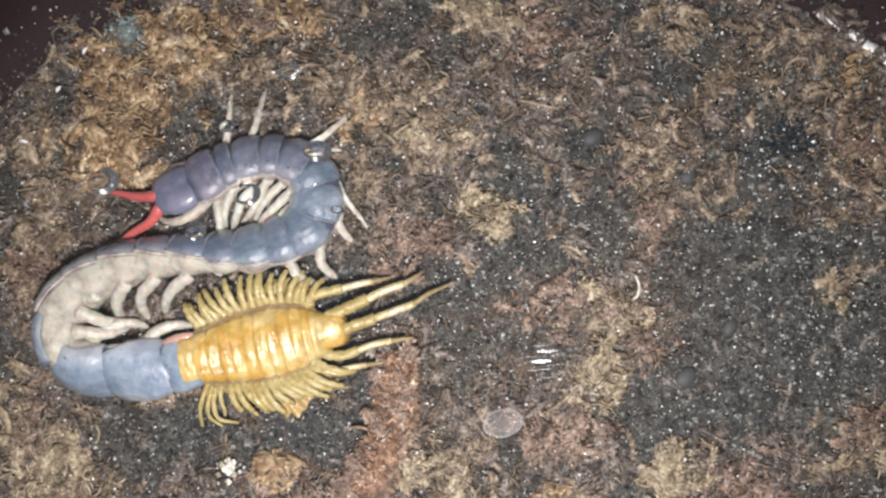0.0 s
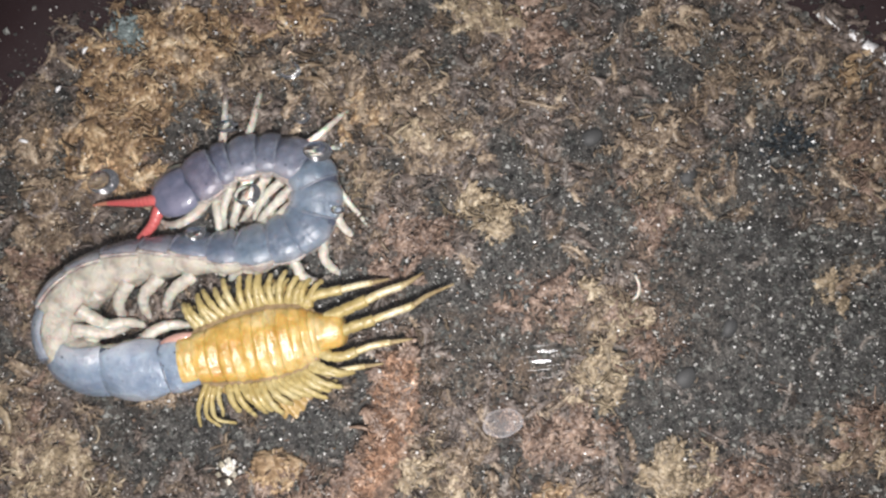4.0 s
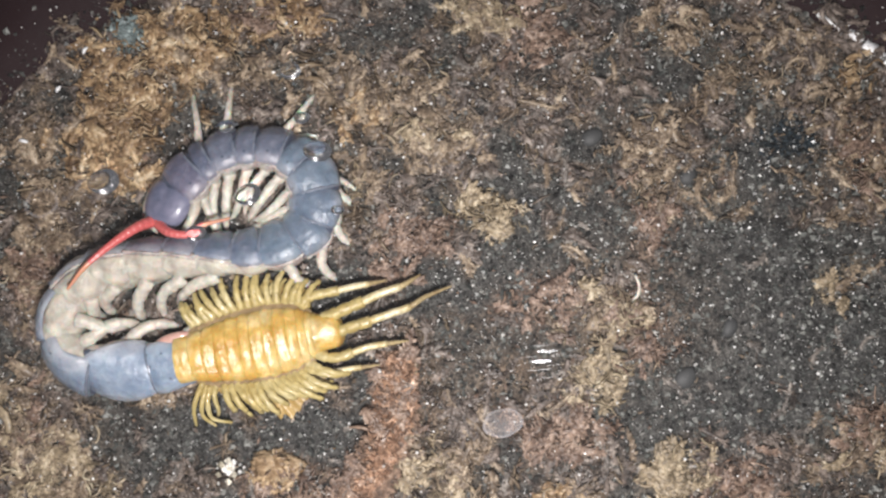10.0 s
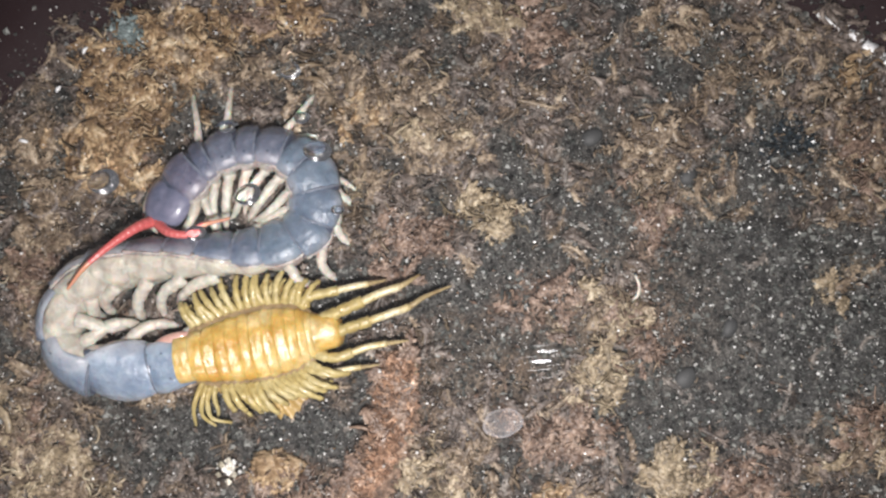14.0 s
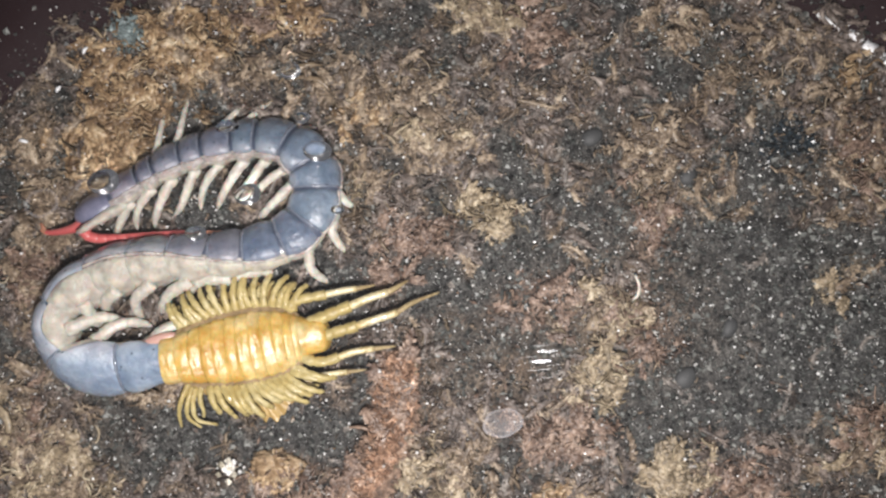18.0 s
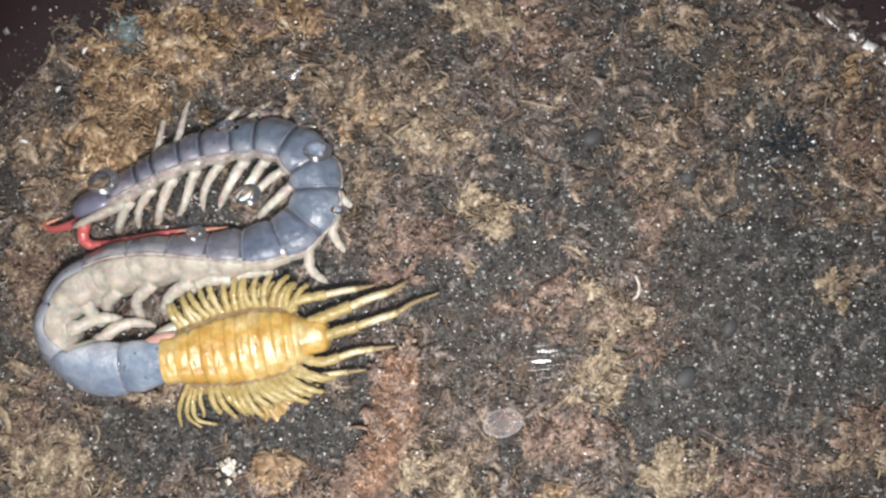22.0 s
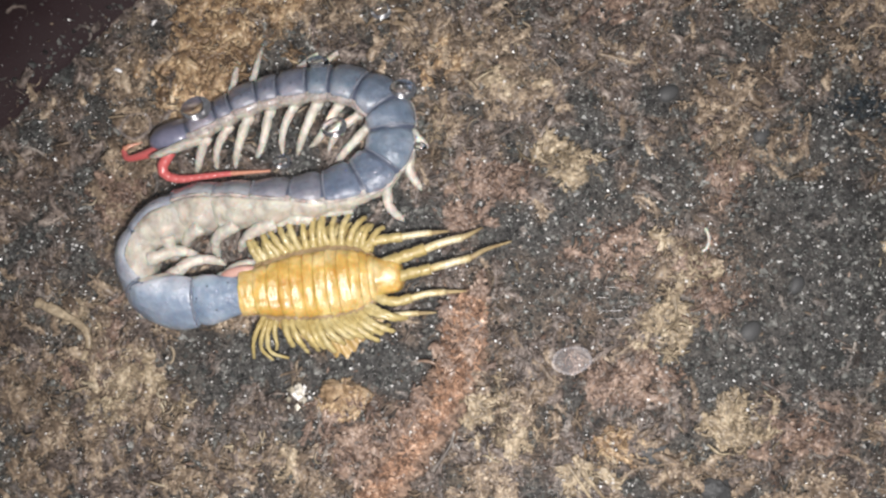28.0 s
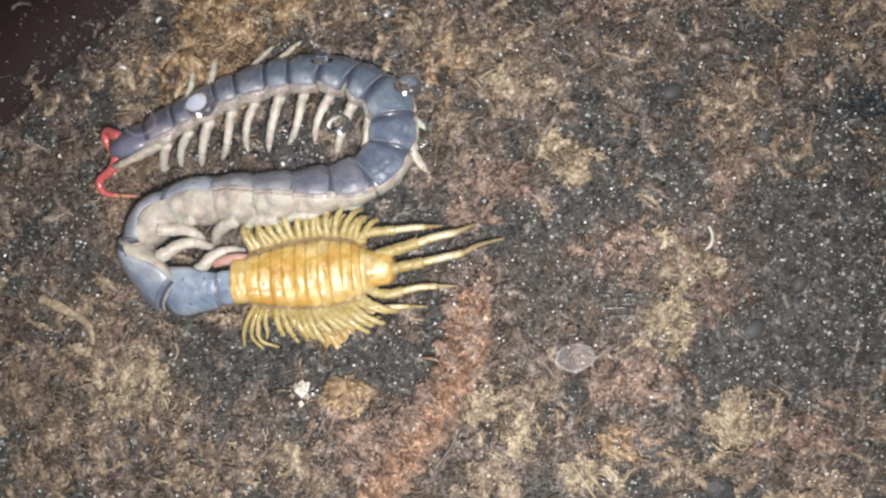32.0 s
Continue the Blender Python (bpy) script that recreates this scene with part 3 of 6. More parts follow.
def laid(name, mat, label, x, y, size, girth, depth, seed, turn=None, rise=None):
    """Strands at the given places (mm): a few stout stems, many fine ones; strewn, or fanned out in tufts."""
    keep = inside(x * MM, y * MM)
    x, y = x[keep], y[keep]
    n = len(x)
    if turn is None:
        turn = np.array([noise.noise(Vector((a * 0.17, b * 0.17, seed))) * 6.0 for a, b in zip(x, y)]) + RNG.normal(0, 0.5, n)
        lift, droop = RNG.uniform(-0.1, depth, n) * 0.6, 0.0
    else:
        turn, lift, droop = turn[keep], rise[keep], 0.28
    stout = girth[0] + (girth[1] - girth[0]) * RNG.uniform(0, 1, n) ** 2.0
    long = size[0] + (size[1] - size[0]) * RNG.uniform(0, 1, n) ** 1.6
    v, f = strands(x * MM, y * MM, long * MM, stout * MM, turn, RNG.normal(0, 1.0, n), lift * MM, 0.5, 5, droop)
    return from_arrays(name, v, f, mat, label, "moss")


def curls(name, mat, label, x, y, depth, size=(2.0, 6.0), girth=(0.16, 0.5)):
    """Broad curled strips of moss lying loosely over each other (places in mm)."""
    keep = np.hypot(x * MM - TUB_X, y * MM - TUB_Y) < TUB_R - 2 * MM
    x, y = x[keep], y[keep]
    n = len(x)
    long = RNG.uniform(*size, n)
    stout = girth[0] + (girth[1] - girth[0]) * RNG.uniform(0, 1, n) ** 1.5
    v, f = strands(x * MM, y * MM, long * MM, stout * MM, RNG.uniform(0, 2 * math.pi, n), RNG.normal(0, 0.9, n), RNG.uniform(0.2, depth, n) * MM, 0.45, 9, 0.0, 0.55)
    return from_arrays(name, v, f, mat, label, "moss")


def tufted(cx, cy, per, depth):
    """Strands that fan out from tuft centres, high in the middle: places, turns and heights."""
    k = RNG.integers(0, len(cx), len(cx) * per)
    wide = RNG.uniform(0.6, 1.4, len(cx))[k]
    a = RNG.uniform(0, 2 * math.pi, len(k))
    r = np.abs(RNG.normal(0, 1.35, len(k))) * wide + 0.3
    x, y = cx[k] + r * np.cos(a), cy[k] + r * np.sin(a)
    top = RNG.uniform(0.35, 1.0, len(cx))[k] * depth
    return x, y, a + RNG.normal(0, 0.55, len(k)), top * np.exp(-(r / (2.4 * wide)) ** 2) + RNG.uniform(-0.2, 0.3, len(k))


def moss(name, mat, label, patches, seed, size=(1.0, 4.2), girth=(0.07, 0.42), depth=2.4, dense=0.6):
    """A kind of moss in patches, each of many small tufts."""
    cx, cy = clumped(patches, dense / 34)
    x, y, turn, rise = tufted(cx, cy, 34, depth)
    return laid(name, mat, label, x, y, size, girth, depth, seed, turn, rise)


def leafy(name, mat, label, x, y, length, width, depth, seed, leaves=42, bare=-0.05):
    """Lying moss stems (places in mm), each clad in small cupped leaves that point along it."""
    gap = np.array([noise.noise(Vector((a, b, seed)) * 0.16) + 0.7 * noise.noise(Vector((a, b, seed + 5)) * 0.4) for a, b in zip(x, y)])
    keep = inside(x * MM, y * MM) & (gap + RNG.normal(0, 0.1, len(x)) > bare)
    x, y = x[keep], y[keep]
    n = len(x)
    long = RNG.uniform(*length, n)
    wide = width[0] + (width[1] - width[0]) * RNG.uniform(0, 1, n) ** 1.4
    flow = np.array([noise.noise(Vector((a * 0.09, b * 0.09, seed))) * 7.0 for a, b in zip(x, y)]) + RNG.normal(0, 0.55, n)
    curl = RNG.normal(0, 1.3, n)
    fine = np.linspace(-0.5, 0.5, leaves)
    ang = flow[:, None] + curl[:, None] * fine[None]
    step = long[:, None] / leaves
    px, py = np.cumsum(np.cos(ang) * step, 1), np.cumsum(np.sin(ang) * step, 1)
    px += (x - px.mean(1))[:, None]
    py += (y - py.mean(1))[:, None]
    base = heights(x * MM, y * MM) / MM + RNG.uniform(-0.3, depth, n)
    arch = (RNG.uniform(-0.2, 0.5, n) * wide)[:, None] * (1 - 4 * fine[None] ** 2) + (RNG.normal(0, 0.12, n) * long)[:, None] * fine[None]
    side = RNG.uniform(-1, 1, (n, leaves))
    a = ang + side * 0.9 + RNG.normal(0, 0.4, (n, leaves))
    taper = (0.5 + 0.5 * np.sin(np.pi * (0.2 + 0.72 * (fine + 0.5))))[None] * wide[:, None]
    ll = RNG.uniform(0.5, 1.45, (n, leaves)) * (0.5 + 0.3 * wide[:, None])
    w = ll * RNG.uniform(0.18, 0.36, (n, leaves))
    ca, sa = np.cos(a), np.sin(a)
    bx, by = px - np.sin(ang) * side * 0.36 * taper, py + np.cos(ang) * side * 0.36 * taper
    bz = base[:, None] + arch + np.sqrt(1 - 0.9 * side ** 2) * 0.36 * taper
    lift = RNG.uniform(-0.1, 0.5, (n, leaves)) - 0.45 * side ** 2
    v = np.empty((n, leaves, 5, 3))
    for k, (f, g, h) in enumerate(((0, 0, 0), (0.5, 1, -0.12), (1, 0, -0.1), (0.5, -1, -0.12), (0.5, 0, 0.16))):
        v[:, :, k, 0] = bx + ll * f * ca - w * g * sa
        v[:, :, k, 1] = by + ll * f * sa + w * g * ca
        v[:, :, k, 2] = bz + ll * (f * lift + h)
    tri = np.array([(0, 4, 1), (1, 4, 2), (2, 4, 3), (3, 4, 0)])
    f = (tri[None] + 5 * np.arange(n * leaves)[:, None, None]).reshape(-1, 3)
    # the soft stem under the leaves
    ring = np.linspace(0, leaves - 1, 9).astype(int)
    r = taper[:, ring] * 0.46 * RNG.uniform(0.75, 1.2, (n, 9))
    r[:, (0, 8)] *= 0.35
    c = np.empty((n, 9, 6, 3))
    for k in range(6):
        q = 2 * math.pi * k / 6
        c[:, :, k, 0] = px[:, ring] - np.sin(ang[:, ring]) * r * math.cos(q)
        c[:, :, k, 1] = py[:, ring] + np.cos(ang[:, ring]) * r * math.cos(q)
        c[:, :, k, 2] = base[:, None] + arch[:, ring] + r * 0.85 * math.sin(q)
    t = []
    for i in range(8):
        for k in range(6):
            p, q = i * 6 + k, i * 6 + (k + 1) % 6
            t += [(p, p + 6, q + 6), (p, q + 6, q)]
    t = (np.array(t)[None] + 54 * np.arange(n)[:, None, None] + n * leaves * 5).reshape(-1, 3)
    return from_arrays(name, np.concatenate([v.reshape(-1, 3), c.reshape(-1, 3)]) * MM, np.concatenate([f, t]), mat, label, "moss")


def spread(name, mat, label, n, size, girth, depth, seed, tufts=0.6):
    """A kind of fibre all over the soil, thin where the soil lies bare; part of it in tufts."""
    x, y = RNG.uniform(-150, 125, n), RNG.uniform(-95, 84, n)
    keep = RNG.uniform(0, 1, n) < cover(x, y)
    x, y = x[keep], y[keep]
    m = int(len(x) * tufts / 22)
    tx, ty, turn, rise = tufted(x[:m], y[:m], 22, depth)
    laid(name, mat, label, tx, ty, size, girth, depth, seed, turn, rise)
    return laid(name + "_loose", mat, label, x[m:m + int(len(x) * (1 - tufts))], y[m:m + int(len(x) * (1 - tufts))], size, girth, depth, seed)


def flakes(name, mat, label, x, y, size, lift):
    """Flat ragged scraps of moss and leaf (places in mm)."""
    keep = inside(x * MM, y * MM)
    x, y = x[keep] * MM, y[keep] * MM
    return crumbs(name, x, y, (size[0] + (size[1] - size[0]) * RNG.uniform(0, 1, len(x)) ** 2.5) * MM, mat, label, "moss", RNG.uniform(0.2, lift, len(x)), (1.8, 0.8, 0.4))


def strewn(n):
    x, y = RNG.uniform(-150, 125, n), RNG.uniform(-95, 84, n)
    keep = RNG.uniform(0, 1, n) < cover(x, y) * 0.85 + 0.12
    return x[keep], y[keep]


def thicket(n):
    """Places (mm) where stray moss gathers, with bare gaps between."""
    x, y = RNG.uniform(-150, 125, n), RNG.uniform(-95, 84, n)
    keep = RNG.uniform(0, 1, n) < cover(x, y) ** 2 * 1.3
    return x[keep], y[keep]


def clumped(patches, dense):
    xs, ys = [], []
    for cx, cy, rx, ry, rz, n in patches:
        d = RNG.normal(0, 0.62, (int(n * dense), 2)) * (rx, ry)
        ca, sa = math.cos(radians(rz)), math.sin(radians(rz))
        xs.append(cx + d[:, 0] * ca - d[:, 1] * sa)
        ys.append(cy + d[:, 0] * sa + d[:, 1] * ca)
    return np.concatenate(xs), np.concatenate(ys)


def scatter(n, x0=-150, x1=125, y0=-95, y1=84):
    return RNG.uniform(x0, x1, n) * MM, RNG.uniform(y0, y1, n) * MM


def build_cover():
    x, y = scatter(38000)
    keep = inside(x, y)
    crumbs("soil_crumbs", x[keep], y[keep], np.minimum(RNG.gamma(1.5, 0.17, len(x))[keep] + 0.08, 0.85) * MM, GRIT, "dark grey soil crumbs over the whole tub floor", "soil")
    # pale grains lifted clear of the soil, their white colour drawn as glints
    x, y = scatter(13000)
    keep = (np.hypot(x - TUB_X, y - TUB_Y) < TUB_R) | (RNG.uniform(0, 1, len(x)) < 0.22)
    x, y = x[keep], y[keep]
    crumbs("glint_grains", x, y, np.minimum(RNG.gamma(1.3, 0.08, len(x)) + 0.06, 0.46) * MM, SPARK, "pale grains coloured near white as glints over dark soil", "grains", RNG.uniform(2, 10, len(x)))
    x, y = RNG.uniform(-150, 125, 24000), RNG.uniform(-95, 84, 24000)
    keep = inside(x * MM, y * MM) & (RNG.uniform(0, 0.8, len(x)) > cover(x, y))
    crumbs("soil_lumps", x[keep] * MM, y[keep] * MM, (0.3 + RNG.gamma(1.6, 0.2, len(x))[keep]).clip(0, 1.05) * MM, LUMP, "grey-green lumps of damp bare soil", "soil", 0.3, (1.2, 0.9, 0.55))
    x, y = RNG.normal(85, 3.2, 320) * MM, RNG.normal(27, 2.6, 320) * MM
    crumbs("blue_black_crumbs", x, y, RNG.uniform(0.2, 0.7, 320) * MM, TEAL, "blue-black soil crumbs in a small hollow", "soil", 2.0)
    x, y = RNG.normal(-80, 2.0, 420) * MM, RNG.normal(54.5, 2.0, 420) * MM
    crumbs("grey_green_crumbs", x, y, RNG.uniform(0.2, 0.8, 420) * MM, SLATE, "grey-green crumbs beside the tub wall", "soil", 3.0, (1.6, 0.8, 0.5))
    spread("brown_fibre", BROWN, "grey-brown coconut fibre mixed into soil", 13000, (0.8, 5.0), (0.06, 0.42), 2.0, 2.0)
    spread("tan_litter", TAN, "tan moss litter strewn over the soil", 4500, (0.8, 4.5), (0.07, 0.45), 2.3, 3.0)
    spread("rust_litter", RUST, "reddish bark litter strewn over the soil", 2500, (0.8, 3.5), (0.06, 0.36), 1.6, 4.0)
    moss("golden_moss", GOLD, "golden-brown dry moss along the tub edge", GOLD_PATCHES, 5.0)
    moss("tan_moss", TAN, "tan sphagnum moss strands on dark soil", TAN_PATCHES, 6.0)
    moss("pale_moss", PALE, "straw-pale sphagnum tufts on dark soil", PALE_PATCHES, 7.0, (1.2, 5.0), (0.08, 0.5))
    moss("rust_moss", RUST, "rust-brown bark fibres and moss", RUST_PATCHES, 8.0, (0.9, 3.4), (0.08, 0.5))
    leafy("golden_sprays", GOLD, "leafy golden-brown moss stems heaped by the tub edge", *clumped(GOLD_PATCHES, 0.15), (4, 10), (1.3, 3.2), 2.6, 11.0, bare=0.03)
    leafy("tan_sprays", TAN, "leafy tan sphagnum stems lying on soil", *clumped(TAN_PATCHES, 0.17), (3.5, 9), (1.2, 3.0), 2.2, 12.0)
    leafy("pale_sprays", PALE, "leafy straw-pale sphagnum stems on soil", *clumped(PALE_PATCHES, 0.26), (3, 8), (1.3, 3.2), 2.6, 13.0)
    leafy("rust_sprays", RUST, "leafy rust-brown moss stems on soil", *clumped(RUST_PATCHES, 0.15), (3, 7.5), (1.2, 2.9), 2.0, 14.0, bare=-0.2)
    leafy("brown_sprays", BROWN, "leafy grey-brown moss stems strewn on soil", *thicket(10500), (3, 9), (0.9, 2.4), 1.2, 15.0, leaves=30, bare=-0.2)
    leafy("buff_sprays", TAN, "stray leafy tan moss stems on soil", *thicket(2200), (4, 10), (0.8, 1.8), 1.9, 16.0, leaves=34)
    leafy("grey_sprays", ASH, "stray leafy grey moss stems on soil", *strewn(2600), (2.5, 8), (0.7, 1.7), 1.2, 17.0, leaves=26)
    curls("golden_curls", GOLDCURL, "curled golden-brown moss strips by the tub edge", *clumped(GOLD_PATCHES, 0.14), 3.0)
    curls("tan_curls", TANCURL, "curled tan moss strips on dark soil", *clumped(TAN_PATCHES, 0.06), 2.8)
    curls("pale_curls", PALECURL, "curled straw-pale moss strips on dark soil", *clumped(PALE_PATCHES, 0.12), 3.2)
    curls("rust_curls", RUSTCURL, "curled rust-brown moss strips on dark soil", *clumped(RUST_PATCHES, 0.05), 2.6)
    curls("brown_curls", BROWNCURL, "curled grey-brown moss strips strewn on soil", *thicket(1500), 1.7, (1.6, 6.0), (0.12, 0.4))
    curls("buff_curls", TANCURL, "stray curled tan moss strips on soil", *thicket(600), 2.0, (1.6, 6.0), (0.12, 0.4))
    flakes("brown_scraps", BROWN, "grey-brown scraps of leaf and fibre in the soil", *strewn(17000), (0.1, 0.6), 4.0)
    flakes("tan_scraps", TAN, "tan scraps of moss strewn over the soil", *strewn(9000), (0.12, 0.6), 4.0)
    flakes("rust_scraps", RUST, "reddish scraps of bark strewn over the soil", *strewn(6000), (0.12, 0.75), 3.5)
    flakes("golden_scraps", GOLD, "golden-brown scraps of dry moss", *clumped(GOLD_PATCHES, 0.2), (0.12, 0.6), 5.0)
    flakes("tan_crumble", TAN, "crumbled tan moss between the strands", *clumped(TAN_PATCHES, 0.5), (0.12, 0.6), 5.0)
    flakes("pale_crumble", PALE, "crumbled straw-pale moss between the strands", *clumped(PALE_PATCHES, 0.5), (0.15, 0.7), 5.0)
    flakes("rust_crumble", RUST, "crumbled rust-brown bark", *clumped(RUST_PATCHES, 1.6), (0.12, 0.75), 6.0)
    verts, faces, n, long = [], [], 40, 190
    path = bent([(-11.5, -25, 0.4), (-11.3, -36, 1.6), (-12.6, -45, 1.9), (-16.6, -54.5, 1.9), (-23, -65, 1.6), (-31, -77, 1.0), (-38, -86, -1.0)], long)
    for i, p in enumerate(path):
        d = (path[min(i + 1, long - 1)] - path[max(i - 1, 0)]).normalized()
        side = Vector((d.y, -d.x, 0))
        half = 5.6 * math.sin(math.pi * min(1, 0.1 + i / (long - 1) * 0.85)) ** 0.4 + 0.3
        for j in range(n):
            a = 2 * math.pi * j / n
            c, q = math.cos(a), math.sin(a)
            r = 1 + 0.3 * noise.noise(Vector((i * 0.12, c * 1.5, q * 1.5))) + 0.25 * noise.noise(Vector((i * 0.3, c * 5, q * 5))) + 0.3 * noise.noise(Vector((i * 0.75, c * 11, q * 8)))
            verts.append((p + side * half * r * c + Vector((0, 0, 1.25 * r * q + 0.5 * noise.noise(Vector((i * 0.5, c * 7, 3.0)))))) * MM)
    for i in range(long - 1):
        for j in range(n):
            a, b = i * n + j, i * n + (j + 1) % n
            faces.append((a, b, b + n, a + n))
    k = RNG.integers(4, long - 4, 6200)
    off = RNG.normal(0, 2.3, len(k)).clip(-5.2, 5.2)
    x, y = np.array([path[i].x for i in k]) + off * 0.9 + RNG.normal(0, 0.5, len(k)), np.array([path[i].y for i in k]) + off * 0.35 + RNG.normal(0, 0.5, len(k))
    size = (0.3 + 0.95 * RNG.uniform(0, 1, len(k)) ** 2) * MM
    crest = np.sqrt(np.maximum(0.05, 1 - (off / 5.8) ** 2))
    top = np.maximum((1.9 * crest - 0.2) * MM, (np.array([path[i].z for i in k]) + 1.25 * crest) * MM - heights(x * MM, y * MM)) / size
    crumbs("bark_flakes", x * MM, y * MM, size, BARKFLAKE, "reddish flakes crumbling off the rotten bark strip", "bark", top, (1.7, 0.8, 0.45))
    tagged(new("bark_strip", mesh_of("bark_strip", verts, faces, BARK)), "rotten rust-brown strip of bark half sunk in soil", "bark")


build_cover()


# ---- the centipede's postures ----
POSES = {}
POSES[0.0] = dict(
    spine=[(-69.4, 12.2), (-61.5, 15.5), (-53.9, 19.8), (-46.9, 21.9), (-39.2, 22.1), (-32.5, 18.6), (-30.4, 12.3), (-32.8, 5.4), (-41.7, 1.0), (-52.8, -1.0), (-63.9, -1.4), (-75.0, -2.5), (-84.7, -6.2), (-91.8, -12.4), (-94.0, -20.7), (-90.3, -27.8), (-82.6, -29.5), (-72.9, -29.5), (-63.2, -28.5), (-52.3, -26.7), (-42.7, -25.0)],
    antenna_a=[(-70.0, 12.7), (-74.7, 12.7), (-80.1, 13.7), (-83.3, 14.4), (-85.4, 14.7)],
    antenna_b=[(-69.2, 9.6), (-71.7, 6.4), (-76.6, 3.7), (-81.4, 0.1), (-88.4, -4.1)],
    upper_tips=[(-55.8, 5.7), (-52.3, 4.6), (-49.4, 4.0), (-43.8, 5.7), (-38.9, 7.8)],
    lower_tips=[(-60.3, -13.8), (-68.7, -16.6), (-76.4, -17.3), (-86.3, -18.0), (-80.6, -19.4), (-74.9, -20.5), (-67.2, -19.6), (-61.6, -19.1)])
POSES[5.5] = dict(
    spine=[(-67.4, 5.9), (-65.9, 11.8), (-61.3, 18.1), (-54.4, 23.1), (-46.3, 24.7), (-38.1, 23.3), (-32.5, 17.9), (-30.8, 11.6), (-32.1, 5.1), (-38.2, 1.0), (-47.2, -1.0), (-58.3, -1.4), (-69.5, -2.0), (-80.6, -3.9), (-88.9, -8.3), (-93.6, -14.5), (-94.3, -22.0), (-90.3, -28.2), (-81.2, -29.5), (-71.5, -29.1), (-63.3, -28.1), (-52.3, -26.7), (-43.4, -24.7)],
    antenna_a=[(-70.5, 6.6), (-72.6, 4.8), (-77.5, -0.2), (-83.0, -6.9), (-87.4, -13.2)],
    antenna_b=[(-69.6, 6.4), (-65.0, 3.7), (-60.6, 3.1), (-57.3, 5.1), (-51.3, 6.6)],
    upper_tips=[(-57.7, 7.1), (-54.0, 5.0), (-52.5, 4.0), (-49.4, 4.0), (-38.9, 7.4)],
    lower_tips=[(-60.3, -13.8), (-68.7, -16.6), (-76.4, -17.3), (-86.3, -18.0), (-80.6, -19.4), (-74.9, -20.5), (-67.2, -19.6), (-61.6, -19.1)])
POSES[9.0] = dict(
    spine=[(-68.3, 5.9), (-66.7, 11.8), (-61.8, 18.1), (-54.7, 23.1), (-46.3, 24.7), (-38.1, 23.3), (-32.2, 17.9), (-30.8, 11.6), (-32.4, 5.1), (-38.9, 1.0), (-47.9, -1.0), (-58.3, -1.4), (-68.8, -2.0), (-79.5, -3.6), (-87.5, -7.9), (-92.2, -14.5), (-92.9, -22.0), (-89.2, -28.2), (-80.5, -29.6), (-71.2, -29.2), (-63.3, -28.1), (-52.3, -26.7), (-43.4, -24.7)],
    antenna_a=[(-70.5, 6.6), (-72.8, 4.6), (-77.6, 0.2), (-82.4, -4.8), (-86.0, -9.6)],
    antenna_b=[(-69.6, 6.4), (-65.0, 3.5), (-60.4, 3.0), (-57.3, 5.1), (-51.3, 6.6)],
    upper_tips=[(-57.7, 7.1), (-54.0, 5.0), (-52.5, 4.0), (-49.4, 4.0), (-38.9, 7.4)],
    lower_tips=[(-60.3, -13.8), (-68.7, -16.6), (-76.4, -17.3), (-86.3, -18.0), (-80.6, -19.4), (-74.9, -20.5), (-67.2, -19.6), (-61.6, -19.1)])
POSES[16.5] = dict(
    spine=[(-89.1, 8.0), (-82.5, 12.5), (-74.9, 17.0), (-66.6, 21.9), (-57.8, 25.3), (-49.1, 26.8), (-40.7, 26.4), (-34.0, 22.4), (-31.4, 16.2), (-31.6, 10.0), (-35.4, 4.0), (-44.7, 0.2), (-55.5, -1.4), (-66.7, -1.7), (-77.5, -3.3), (-86.1, -7.2), (-91.2, -13.5), (-92.4, -20.9), (-88.2, -27.5), (-79.8, -28.8), (-70.9, -28.1), (-59.8, -26.3), (-46.8, -23.6)],
    antenna_a=[(-86.6, 7.4), (-90.1, 6.3), (-93.7, 6.6), (-96.6, 7.2), (-99.0, 7.7)],
    antenna_b=[(-85.9, 6.8), (-83.7, 4.3), (-75.9, 3.2), (-63.2, 2.6), (-53.3, 2.3)],
    upper_tips=[(-79.9, 5.1), (-69.2, 5.1), (-61.5, 5.0), (-53.7, 5.0), (-42.4, 7.4)],
    lower_tips=[(-61.4, -13.8), (-69.8, -16.6), (-77.5, -17.3), (-87.4, -18.0), (-81.7, -19.4), (-76.0, -20.5), (-68.3, -19.6), (-62.7, -19.1)])
